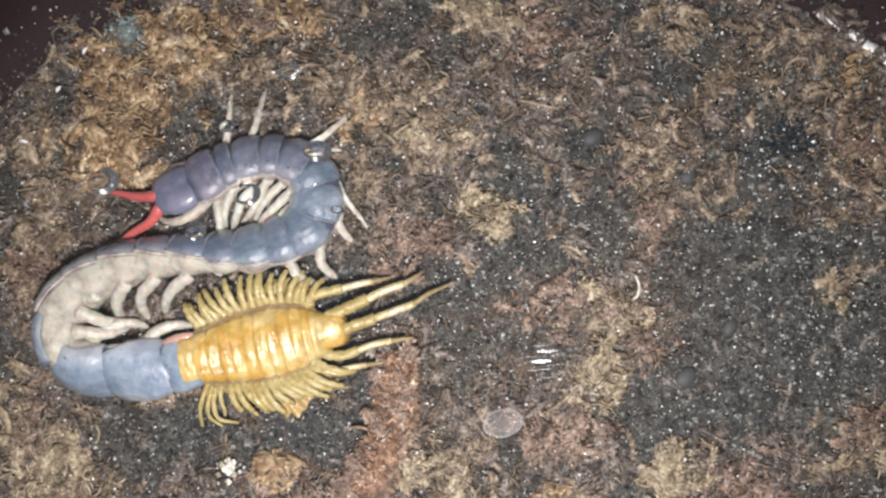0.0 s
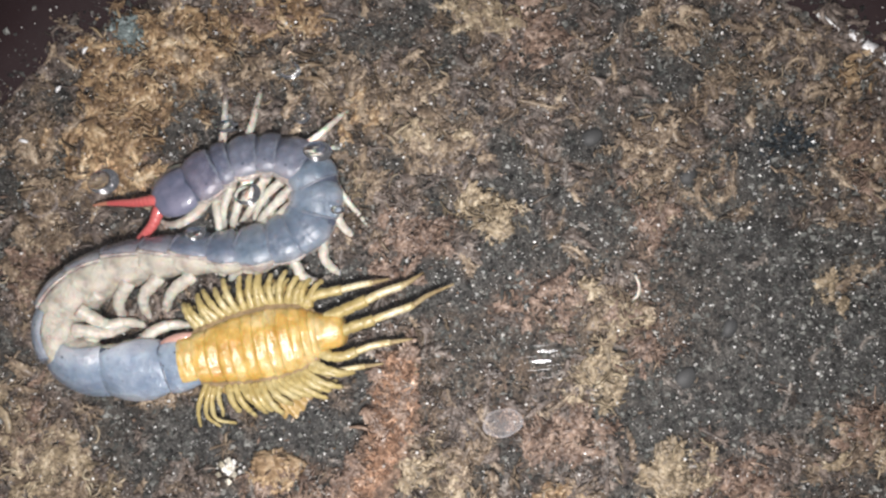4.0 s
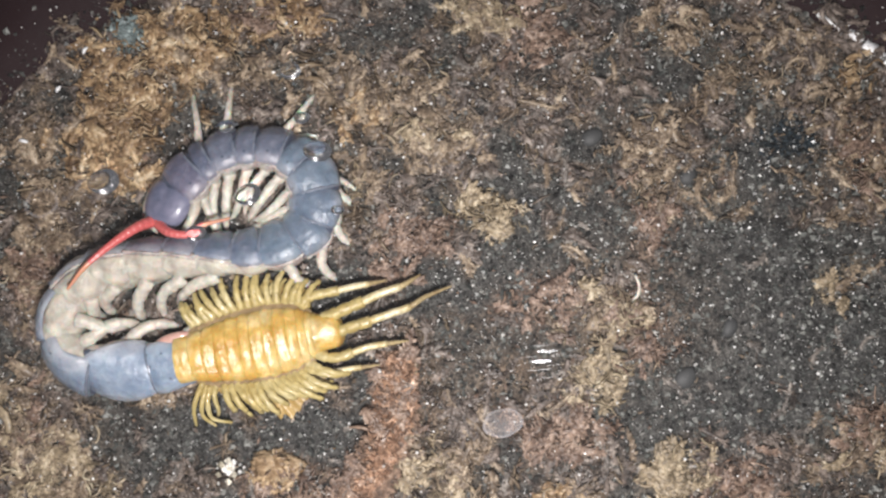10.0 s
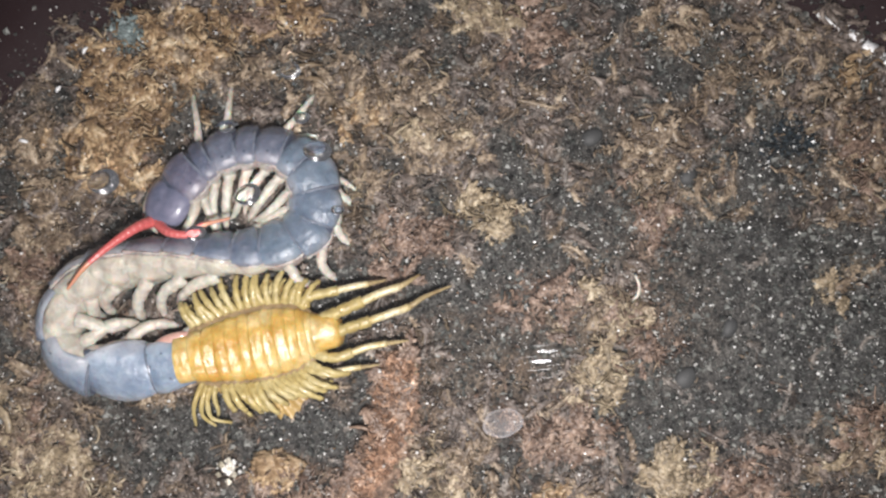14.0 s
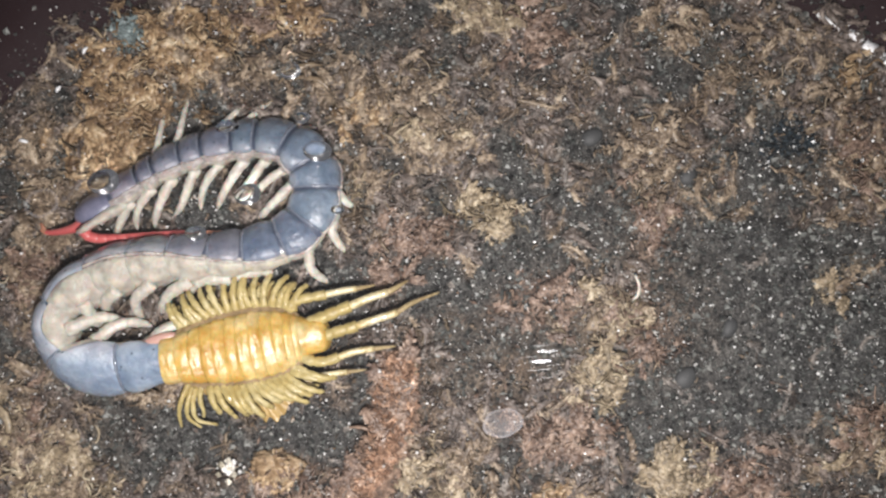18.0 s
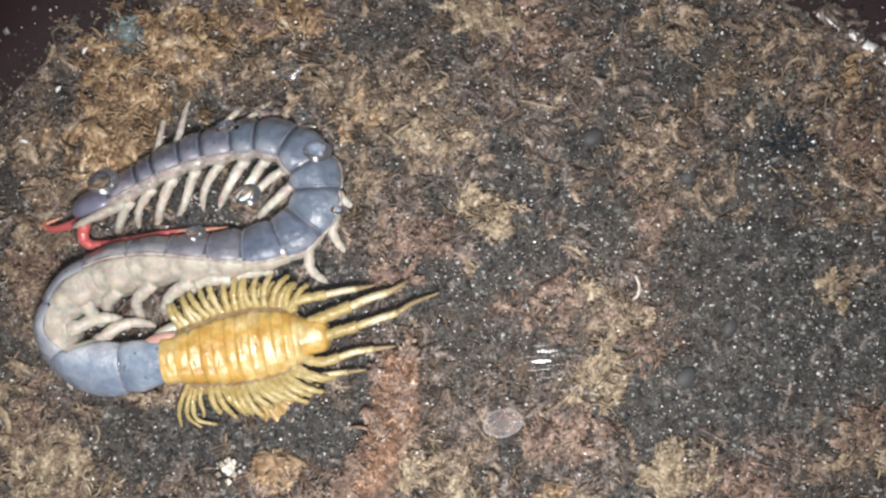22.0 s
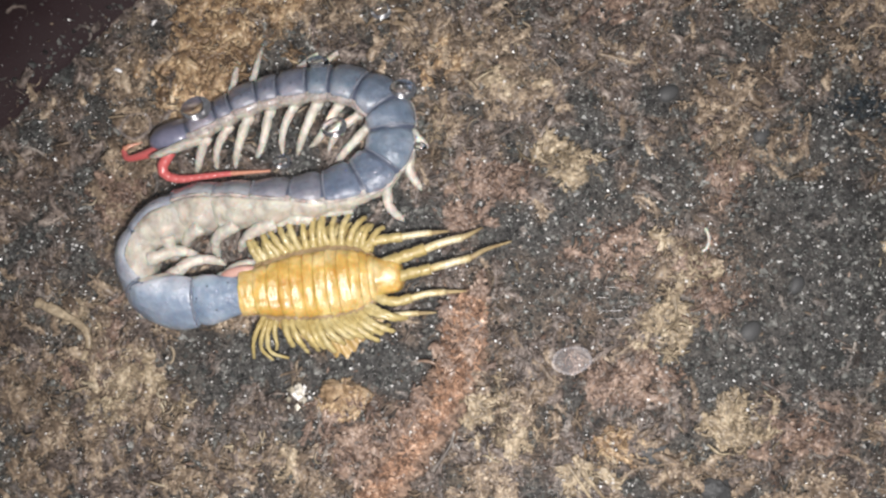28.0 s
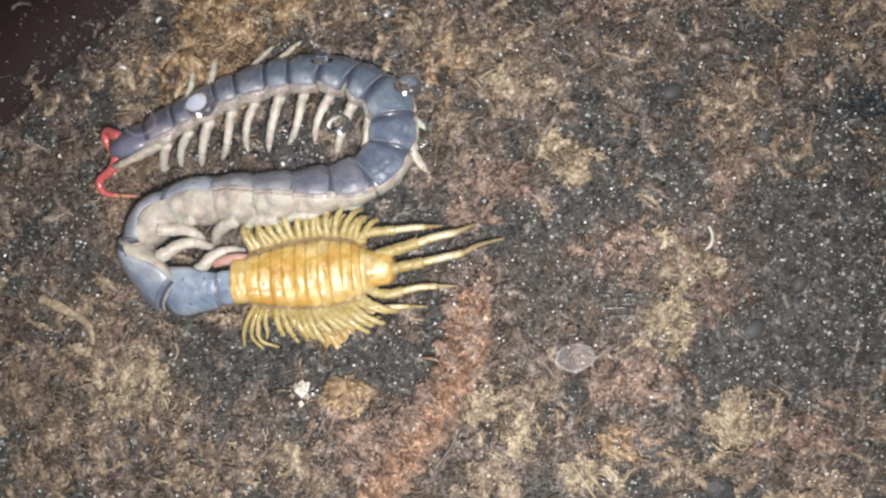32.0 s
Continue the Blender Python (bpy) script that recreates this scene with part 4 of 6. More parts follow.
POSES[17.0] = dict(
    spine=[(-88.3, 7.7), (-81.1, 12.1), (-73.5, 17.4), (-65.9, 21.6), (-57.5, 24.8), (-49.1, 26.4), (-40.7, 26.4), (-33.7, 22.8), (-31.1, 16.5), (-31.4, 10.3), (-35.1, 4.3), (-44.5, 0.2), (-55.5, -1.4), (-66.7, -1.7), (-77.8, -3.5), (-87.5, -7.6), (-93.2, -13.8), (-94.3, -20.9), (-90.3, -27.5), (-81.2, -28.8), (-71.5, -28.1), (-60.5, -26.1), (-48.2, -23.6)],
    antenna_a=[(-87.3, 6.8), (-90.1, 4.9), (-94.3, 4.2), (-98.6, 4.2), (-101.2, 4.5)],
    antenna_b=[(-86.1, 6.0), (-86.9, 3.5), (-78.7, 2.9), (-64.6, 4.1), (-52.0, 4.9)],
    upper_tips=[(-81.3, 5.1), (-72.1, 5.5), (-61.5, 6.0), (-54.4, 7.1), (-39.6, 7.8)],
    lower_tips=[(-62.9, -13.4), (-71.2, -16.2), (-79.0, -16.9), (-88.8, -17.6), (-83.1, -19.0), (-77.5, -20.1), (-69.7, -19.2), (-64.1, -18.7)])
POSES[20.0] = dict(
    spine=[(-89.2, 9.8), (-81.8, 12.5), (-74.2, 17.0), (-66.6, 21.2), (-58.2, 24.4), (-49.1, 26.4), (-40.7, 26.4), (-33.7, 22.4), (-30.8, 15.8), (-31.3, 9.6), (-35.8, 3.8), (-45.2, -0.1), (-56.2, -1.4), (-66.7, -2.0), (-77.1, -3.6), (-86.4, -7.6), (-92.2, -13.8), (-93.6, -20.9), (-89.9, -27.5), (-80.9, -29.1), (-71.5, -28.1), (-60.5, -26.1), (-48.2, -23.6)],
    antenna_a=[(-87.0, 7.4), (-91.5, 5.7), (-96.5, 4.9), (-98.9, 6.0), (-96.6, 7.4)],
    antenna_b=[(-87.3, 6.4), (-88.3, 2.2), (-84.3, 0.8), (-67.4, 4.0), (-53.4, 5.3)],
    upper_tips=[(-81.3, 5.5), (-70.7, 6.1), (-60.1, 6.3), (-54.4, 7.4), (-39.6, 8.5)],
    lower_tips=[(-62.9, -13.4), (-71.2, -16.2), (-79.0, -16.9), (-88.8, -17.6), (-83.1, -19.0), (-77.5, -20.1), (-69.7, -19.2), (-64.1, -18.7)])
POSES[28.0] = dict(
    spine=[(-92.4, 8.7), (-84.5, 11.4), (-76.8, 15.7), (-69.1, 20.1), (-60.5, 23.1), (-51.9, 25.0), (-43.2, 24.6), (-35.7, 21.2), (-32.5, 15.3), (-32.8, 8.7), (-36.9, 2.7), (-45.9, -2.0), (-57.0, -4.3), (-68.4, -5.8), (-79.9, -7.5), (-89.0, -11.9), (-94.2, -18.3), (-94.3, -25.5), (-89.4, -31.2), (-80.7, -31.7), (-72.2, -30.4), (-60.9, -27.9), (-49.7, -24.7)],
    antenna_a=[(-90.9, 6.3), (-95.7, 4.6), (-99.9, 3.9), (-101.4, 6.4), (-98.5, 8.2)],
    antenna_b=[(-88.3, 5.5), (-90.4, 1.0), (-86.2, -0.9), (-75.3, 1.0), (-63.7, 2.6)],
    upper_tips=[(-82.6, 3.5), (-72.2, 3.6), (-59.1, 6.1), (-54.0, 5.6), (-39.5, 7.8)],
    lower_tips=[(-62.6, -15.2), (-69.6, -19.2), (-77.6, -18.9), (-87.2, -19.5), (-81.9, -20.6), (-76.7, -21.1), (-69.5, -19.7), (-63.7, -18.9)])
POSES[29.8] = dict(
    spine=[(-100.3, 16.8), (-91.8, 17.9), (-82.5, 18.4), (-74.6, 19.5), (-66.7, 21.8), (-58.8, 23.6), (-51.0, 24.1), (-43.3, 21.9), (-37.2, 17.5), (-34.0, 12.1), (-33.4, 8.0), (-37.3, 2.4), (-46.4, -2.1), (-57.0, -4.3), (-68.4, -5.8), (-79.9, -7.5), (-89.0, -11.9), (-94.2, -18.3), (-94.3, -25.5), (-89.4, -31.2), (-80.7, -31.7), (-72.2, -30.4), (-60.9, -27.9), (-49.7, -24.7)],
    antenna_a=[(-101.3, 17.7), (-105.8, 20.6), (-109.5, 24.9), (-109.4, 30.1), (-109.6, 35.0)],
    antenna_b=[(-101.1, 16.2), (-105.3, 12.8), (-108.0, 10.0), (-107.6, 1.3), (-106.9, -6.7)],
    upper_tips=[(-94.2, 8.2), (-84.4, 7.1), (-73.0, 4.0), (-61.2, 3.8), (-41.0, 7.7)],
    lower_tips=[(-62.6, -15.2), (-69.6, -19.2), (-77.6, -18.9), (-87.2, -19.5), (-81.9, -20.6), (-76.7, -21.1), (-69.5, -19.7), (-63.7, -18.9)])
POSES[30.0] = dict(
    spine=[(-102.8, 8.6), (-96.7, 11.6), (-89.0, 15.2), (-81.0, 18.2), (-72.5, 21.5), (-63.6, 24.2), (-53.4, 25.6), (-43.9, 24.6), (-35.7, 20.5), (-32.7, 14.5), (-33.1, 8.0), (-37.6, 2.0), (-46.7, -1.8), (-57.7, -3.9), (-69.2, -5.4), (-80.7, -7.0), (-89.8, -11.2), (-94.8, -17.9), (-94.4, -25.1), (-88.8, -30.5), (-79.3, -30.8), (-69.4, -28.8), (-55.4, -25.1)],
    antenna_a=[(-104.0, 8.9), (-107.2, 7.9), (-110.8, 5.9), (-114.3, 3.7), (-117.2, 2.4)],
    antenna_b=[(-102.4, 7.5), (-100.1, 3.9), (-95.8, 1.2), (-94.0, -2.4), (-95.1, -6.1)],
    upper_tips=[(-89.3, 3.9), (-79.8, 5.9), (-68.6, 4.6), (-57.7, 6.2), (-41.0, 8.4)],
    lower_tips=[(-63.5, -14.7), (-70.5, -18.7), (-78.6, -18.4), (-88.1, -18.9), (-82.8, -20.1), (-77.7, -20.5), (-70.4, -19.1), (-64.7, -18.4)])
POSES[30.4] = dict(
    spine=[(-94.5, 3.4), (-90.3, 9.2), (-85.3, 13.6), (-78.9, 17.4), (-72.1, 21.0), (-63.5, 23.9), (-53.7, 25.5), (-44.3, 24.5), (-36.0, 20.5), (-33.0, 14.5), (-33.3, 8.0), (-37.9, 2.1), (-46.8, -1.6), (-57.9, -3.8), (-69.4, -5.2), (-80.9, -6.8), (-90.0, -11.2), (-94.8, -17.8), (-94.4, -25.0), (-88.8, -30.3), (-79.3, -30.7), (-69.4, -28.7), (-55.4, -25.1)],
    antenna_a=[(-96.0, 3.1), (-98.4, 2.4), (-101.2, 4.3), (-100.5, 6.4), (-98.8, 7.7)],
    antenna_b=[(-94.6, 1.7), (-94.2, -0.4), (-91.2, -3.7), (-87.1, -7.2), (-82.4, -10.6)],
    upper_tips=[(-87.7, 2.5), (-79.0, 5.2), (-69.3, 3.7), (-59.0, 4.6), (-42.4, 7.6)],
    lower_tips=[(-63.7, -14.6), (-70.6, -18.6), (-78.7, -18.3), (-88.3, -18.8), (-83.0, -20.0), (-77.8, -20.4), (-70.6, -19.0), (-64.8, -18.3)])
POSES[31.0] = dict(
    spine=[(-101.2, 1.6), (-96.0, 7.4), (-89.5, 12.3), (-82.0, 16.7), (-73.8, 21.1), (-65.0, 24.5), (-54.9, 26.4), (-44.9, 25.3), (-36.8, 21.4), (-33.7, 14.9), (-33.8, 7.9), (-38.5, 1.9), (-47.1, -1.7), (-58.2, -3.5), (-69.7, -4.7), (-81.2, -6.1), (-90.5, -10.4), (-95.1, -17.1), (-94.5, -24.1), (-87.6, -29.4), (-78.0, -29.7), (-68.9, -28.1), (-55.4, -24.8)],
    antenna_a=[(-101.9, 2.4), (-104.0, 2.7), (-105.5, 5.6), (-103.8, 7.2), (-101.7, 6.7)],
    antenna_b=[(-101.7, 0.7), (-104.0, -2.2), (-105.9, -4.8), (-102.0, -6.5), (-95.0, -6.9)],
    upper_tips=[(-93.4, -0.7), (-86.1, 1.1), (-72.9, 3.5), (-58.3, 4.7), (-42.4, 7.3)],
    lower_tips=[(-64.1, -14.3), (-71.1, -18.3), (-79.2, -18.0), (-88.7, -18.5), (-83.5, -19.7), (-78.3, -20.1), (-71.1, -18.7), (-65.3, -18.0)])
POSES[32.0] = dict(
    spine=[(-103.7, 5.1), (-96.8, 8.3), (-89.1, 12.9), (-81.4, 17.6), (-72.9, 21.9), (-63.5, 25.1), (-53.4, 26.7), (-43.9, 25.4), (-35.7, 21.1), (-33.1, 14.5), (-33.7, 7.6), (-38.3, 1.5), (-47.4, -2.0), (-58.5, -3.8), (-69.9, -5.1), (-81.5, -6.4), (-90.6, -10.5), (-95.1, -17.2), (-94.2, -24.1), (-87.3, -29.4), (-77.7, -29.7), (-68.8, -27.9), (-55.4, -24.8)],
    antenna_a=[(-103.5, 8.2), (-106.5, 9.3), (-107.2, 7.3), (-105.3, 3.7), (-103.9, 1.5)],
    antenna_b=[(-102.7, 4.5), (-104.2, 0.0), (-107.9, -3.4), (-106.1, -6.4), (-98.3, -6.5)],
    upper_tips=[(-92.2, 3.0), (-81.3, 5.5), (-69.3, 3.7), (-56.9, 6.2), (-41.0, 8.4)],
    lower_tips=[(-64.1, -14.2), (-71.1, -18.2), (-79.2, -17.9), (-88.7, -18.4), (-83.5, -19.5), (-78.3, -20.0), (-71.1, -18.6), (-65.3, -17.8)])
SKIN_ROWS = (
    (0.0, -43.4, -23.3, 12.1),
    (3.5, -43.6, -23.4, 11.9),
    (5.5, -44.4, -23.5, 10.9),
    (9.0, -44.6, -23.4, 11.0),
    (14.5, -44.7, -23.4, 11.1),
    (16.5, -46.2, -23.6, 11.1),
    (17.0, -47.9, -24.0, 10.1),
    (20.0, -47.9, -24.0, 9.8),
    (27.5, -47.6, -24.0, 9.7),
    (28.0, -47.9, -25.7, 9.9),
    (29.6, -48.2, -24.9, 9.7),
    (30.0, -49.2, -24.5, 9.1),
    (31.0, -51.2, -24.0, 8.4),
    (32.0, -50.9, -24.2, 8.2),
)


# when each posture is held
HELD = ((0.0, 0.0), (3.5, 0.0), (5.5, 5.5), (9.0, 9.0), (14.5, 9.0), (16.5, 16.5), (17.0, 17.0), (20.0, 20.0), (27.5, 20.0), (28.0, 28.0), (29.6, 28.0), (29.8, 29.8), (30.0, 30.0), (30.4, 30.4), (31.0, 31.0), (32.0, 32.0))
# how far the head leans on its side in each posture, in degrees
HEAD_ROLL = {0.0: 14, 5.5: 16, 9.0: 16, 16.5: 48, 17.0: 55, 20.0: 60, 28.0: 55, 29.8: 26, 30.0: 30, 30.4: 52, 31.0: 55, 32.0: 48}
# where the feet of the hind coil stand, by the distance along the body from its bend (mm)
LEG_X = ((-50, -68.3), (-40.7, -69.7), (-29.5, -76.5), (-18, -86.6), (-13, -84.0), (-8.4, -78.3), (0, -77.0), (8, -73.0), (18.3, -68.2), (30, -61.0), (45, -50.0))
LEG_Y = ((-50, -14.3), (-40.7, -16.1), (-29.5, -17.5), (-18, -14.5), (-13, -17.0), (-8.4, -17.8), (0, -18.2), (8, -17.6), (18.3, -17.4), (30, -20.1), (45, -19.0))
FOOT_X = ((-90, -18.0), (-80, -20.5), (-72, -25.5), (-66, -28.5), (-58, -31.0))
FOOT_Y = ((-90, 12.0), (-80, 4.0), (-72, -6.0), (-66, -9.6), (-58, -10.0))
SHOWN_EARLY, SHOWN_LATE = (1, 2, 4), (1, 2, 3, 4)


def smooth_curve(points):
    return bent([(x * MM, y * MM, 0) for x, y in points], 400)


def place_on(curve, s, z, roll):
    """The pose at the fraction s of a curve, facing its start."""
    f = min(max(s, 0), 1) * (len(curve) - 1)
    i = min(int(f), len(curve) - 2)
    p = curve[i].lerp(curve[i + 1], f - i)
    d = curve[max(i - 6, 0)] - curve[min(i + 7, len(curve) - 1)]
    return Matrix.Translation((p.x, p.y, z)) @ Matrix.Rotation(math.atan2(d.y, d.x), 4, "Z") @ Matrix.Rotation(radians(roll), 4, "X")


def along(points, u):
    f = u * (len(points) - 1)
    i = min(int(f), len(points) - 2)
    return Vector(points[i]).lerp(Vector(points[i + 1]), f - i)


def aim(p, q):
    """The pose at p whose x axis points at q, upright."""
    x = (q - p).normalized()
    y = Vector((0, 0, 1)).cross(x).normalized()
    m = Matrix((x, y, x.cross(y))).transposed().to_4x4()
    return Matrix.Translation(p) @ m


# ---- the moulting centipede ----
BASE = Vector((-62 * MM, -5 * MM, 0))
# lengths of the body segments beside each other: short and long plates by turns
LENS = (1.05, 0.55, 0.95, 0.7, 1.0, 0.74, 1.0, 1.0, 0.84, 1.12, 0.95, 1.2, 1.05, 1.25, 1.15, 1.3, 1.5, 1.75, 2.0, 1.5, 1.0)
HEAD_LEN = 9.5
# how far down the spine the joint behind the nineteenth plate lies in each posture, in mm: the body creeps out of its old skin
JOINT = {0.0: 158.8, 5.5: 162.0, 9.0: 161.2, 16.5: 169.0, 17.0: 171.5, 20.0: 171.0, 28.0: 171.0, 29.8: 172.0, 30.0: 175.0, 30.4: 172.0, 31.0: 174.9, 32.0: 176.0}
HOME = 20.0


def stations(key):
    """The middle and the length of each segment along the spine of a posture, in mm."""
    at, mid, steps = HEAD_LEN * 0.95, [], []
    unit = (JOINT[key] - at) / sum(LENS[:19])
    for k, share in enumerate(LENS):
        step = share * (unit if k < 19 else 8.0)
        mid.append(at + step / 2)
        steps.append(step)
        at += step
    return mid, steps


def profile(marks, k):
    return float(np.interp(k, [m[0] for m in marks], [m[1] for m in marks]))


# the lean by the distance along the body from the bend of the hind coil (mm, degrees)
ROLL = ((-160, 46), (-120, 44), (-95, 38), (-82, 12), (-68, -10), (-57, -32), (-46, -56), (-32, -76), (-12, -88), (0, -80), (8, -58), (16, -30), (24, -14), (40, -6))
WIDE = ((-0.5, 6.7), (1, 6.0), (3, 6.0), (6, 6.3), (10, 6.3), (14, 6.5), (16, 6.9), (17, 7.3), (18.3, 7.3), (18.8, 6.2), (19.2, 5.2), (20, 4.0))
TALL = ((0, 3.7), (4, 4.1), (12, 4.4), (15, 4.9), (16.5, 4.5), (18, 4.0), (19.2, 3.0), (20, 2.2))
BELLY = ((9, 0.9), (11, 1.1), (12, 1.3), (13, 1.45), (14, 1.55), (15, 1.6), (16, 1.6), (17, 1.4), (18, 1.15), (19, 0.9))


def bend_of(curve):
    """Where along a spine its hind coil turns back, as a share of its points."""
    return min(range(200, 400), key=lambda i: curve[i].x) / 399


def body_frame(curve, total, s, k, key):
    """The pose of the body at a place along the spine, leaning to show its inner side as the coil lies there."""
    lean = profile(ROLL, s - total * bend_of(curve))
    if k < 5:
        lean = HEAD_ROLL[key] + (lean - HEAD_ROLL[key]) * max(0, k) / 5
    return place_on(curve, s / total, (4.4 + 0.9 * max(0, 1 - abs(k - 14.5) / 4.5)) * MM, lean)


HOME_CURVE = smooth_curve(POSES[HOME]["spine"])
HOME_LEN = sum((b - a).length for a, b in zip(HOME_CURVE, HOME_CURVE[1:])) / MM
HOME_MID, HOME_STEP = stations(HOME)


def sliced(k, us, reach, section):
    """Points of one segment, cut out of the body as it lies at rest and told in the segment's own space."""
    back, rows = body_frame(HOME_CURVE, HOME_LEN, HOME_MID[k], k, HOME).inverted(), []
    for u in us:
        s = HOME_MID[k] - u * HOME_STEP[k] * reach
        kk = float(np.interp(s, HOME_MID, range(21)))
        m = back @ body_frame(HOME_CURVE, HOME_LEN, s, kk, HOME)
        rows += [m @ (Vector((0, y, z)) * MM) for y, z in section(u, kk)]
    return rows


def sheet_faces(nx, na):
    return [(i * na + j, i * na + j + 1, (i + 1) * na + j + 1, (i + 1) * na + j) for i in range(nx - 1) for j in range(na - 1)]


def plate_spread(k):
    """How far round the body a back plate reaches to either side."""
    return radians(74 if k < 9 else 66 if k < 11 else 58 if k < 16 else 72 if k < 17 else 82)


def plate_reach(k):
    return 0.49 if k < 14 else 0.55


def plate_point(k, kk, u, v):
    """A point on a back plate: u runs from its hind edge (-1) to its front (1), v from side to side."""
    a = v * plate_spread(k)
    g = 0.99 + 0.11 * (1 - u * u) - 0.2 * max(0, u) ** 4 - 0.1 * max(0, -u) ** 10 + 0.035 * math.exp(-((u + 0.86) / 0.1) ** 2) - 0.05 * abs(v) ** 10
    g -= 0.022 * math.exp(-((abs(a) - 0.42) / 0.06) ** 2) * (1 - abs(u) ** 4)
    g += 0.035 * noise.noise(Vector((u * 1.1, a * 1.6, k * 3.1))) + 0.012 * noise.noise(Vector((u * 4, a * 5, k * 3.1)))
    return math.sin(a) * profile(WIDE, kk) * g, math.cos(a) * profile(TALL, kk) * g


def tergite_mesh(k):
    """A domed back plate: its front slides under the plate before, its thick hind edge stands proud."""
    na, reach = 34, plate_reach(k)
    vs = [j / (na - 1) * 2 - 1 for j in range(na)]
    verts = sliced(k, (0.97,), reach, lambda u, kk: [(y * 0.9, z * 0.86) for y, z in (plate_point(k, kk, u, v) for v in vs)])
    verts += sliced(k, [1 - 2 * i / 18 for i in range(19)], reach, lambda u, kk: [plate_point(k, kk, u, v) for v in vs])
    verts += sliced(k, (-0.95,), reach, lambda u, kk: [(y * 0.92, z * 0.88) for y, z in (plate_point(k, kk, u, v) for v in vs)])
    mat = LILAC if k == 0 else DUSK if k < 5 else BLUE if k < 12 else GREYBLUE if k < 16 else PALEBLUE
    return mesh_of("tergite", verts, sheet_faces(21, na), mat)


def rim_mesh(k):
    """The moist rounded lip along the hind edge of a back plate."""
    rng = random.Random(40 + k)
    vs = [i / 25 * 1.84 - 0.92 for i in range(26)]
    path = sliced(k, (-0.93,), plate_reach(k), lambda u, kk: [(y * 1.02, z * 1.02) for y, z in (plate_point(k, kk, u, v) for v in vs)])
    return mesh_of("wet_rim", *tube(path, [0.4 * rng.uniform(0.55, 1.25) * math.sin(math.pi * (0.04 + 0.92 * i / 25)) ** 0.5 * MM for i in range(26)], 8), RIMFILM)


def fold_mesh(k, side):
    """The soft fold of skin along one side margin of a back plate."""
    rng = random.Random(80 + k)
    us = [1 - i / 9 for i in range(19)]
    path = sliced(k, us, plate_reach(k), lambda u, kk: [(y * 1.01, z * 0.99 - 0.25) for y, z in (plate_point(k, kk, u * 0.9, side * 1.02),)])
    return mesh_of("side_fold", *tube(path, [0.42 * rng.uniform(0.6, 1.2) * MM for i in range(19)], 8), FOLD)


def trunk_mesh(k):
    """The soft pale body under the plate: full flanks with leg sockets, creases at the joints."""
    n, us = 36, [1 - 2 * i / 14 for i in range(15)]

    def section(u, kk):
        w, h, out = profile(WIDE, kk), profile(TALL, kk), []
        deep = profile(BELLY, kk)
        g = 0.95 - (0.11 if k < 10 else 0.06 if k < 15 else 0.14) * abs(u) ** 6
        for j in range(n):
            a = 2 * math.pi * j / n
            s, c = math.sin(a), math.cos(a)
            low = max(0.0, min(1.0, (0.25 - c) / 0.4))
            fold = 0.06 * noise.noise(Vector((u * 1.6, s * 2.2 + k, c * 2.2))) + 0.04 * noise.noise(Vector((u * 5, s * 6 + k, c * 6)))
            socket = (0.18 if k < 10 else 0.1) * math.exp(-((abs(s) - 0.85) / 0.25) ** 2) * math.exp(-(u / 0.4) ** 2)
            plate = 0.05 * math.exp(-((c + 1) / 0.35) ** 2) * math.exp(-(u / 0.6) ** 4)
            r = g * (1 + low * (fold + socket + plate))
            out.append((s * w * r, c * h * r * (1 + (deep - 1) * low if c < 0 else 0.93)))
        return out

    verts = sliced(k, us, 0.6, section)
    faces = [(i * n + j, i * n + (j + 1) % n, (i + 1) * n + (j + 1) % n, (i + 1) * n + j) for i in range(14) for j in range(n)]
    faces += [tuple(range(n))[::-1], tuple(14 * n + j for j in range(n))]
    me = mesh_of("body_segment", verts, faces, CREAM)
    me.materials.append(MEMBRANE)
    me.materials.append(PLEURA)
    for i, p in enumerate(me.polygons):
        if i < 14 * n:
            c = math.cos(2 * math.pi * (i % n + 0.5) / n)
            p.material_index = 1 if c > (0.32 if k < 11 else 0.62 if k < 17 else 0.25) else 2 if c > (-0.12 if k < 10 else 0.3) else 0
    return me


def leg_mesh(bow, stout, length, hook=0.0):
    """A jointed walking leg along +x: swollen joints, a bend, a fine tip."""
    ctrl = [(0, 0, 0), (0.17, 0.3 * bow, 1.2), (0.4, 0.95 * bow, 1.5), (0.66, 0.85 * bow + hook * 0.1, 0.6), (0.87, 0.2 * bow - hook * 0.2, -0.7), (1.0, -0.5 * bow - hook, -1.5)]
    path = bent([(x * length * MM, y * MM, z * MM) for x, y, z in ctrl], 26)
    radii = []
    for i in range(26):
        u = i / 25
        r = stout * (1 - 0.42 * u)
        for joint in (0.16, 0.38, 0.62, 0.83):
            r -= 0.15 * stout * math.exp(-((u - joint) / 0.02) ** 2)
            r += 0.07 * stout * math.exp(-((u - joint + 0.05) / 0.03) ** 2)
        if u > 0.83:
            r *= 1 - 0.72 * ((u - 0.83) / 0.17) ** 1.3
        radii.append(r * MM)
    return mesh_of("leg", *tube(path, radii, 10), LEGCREAM)


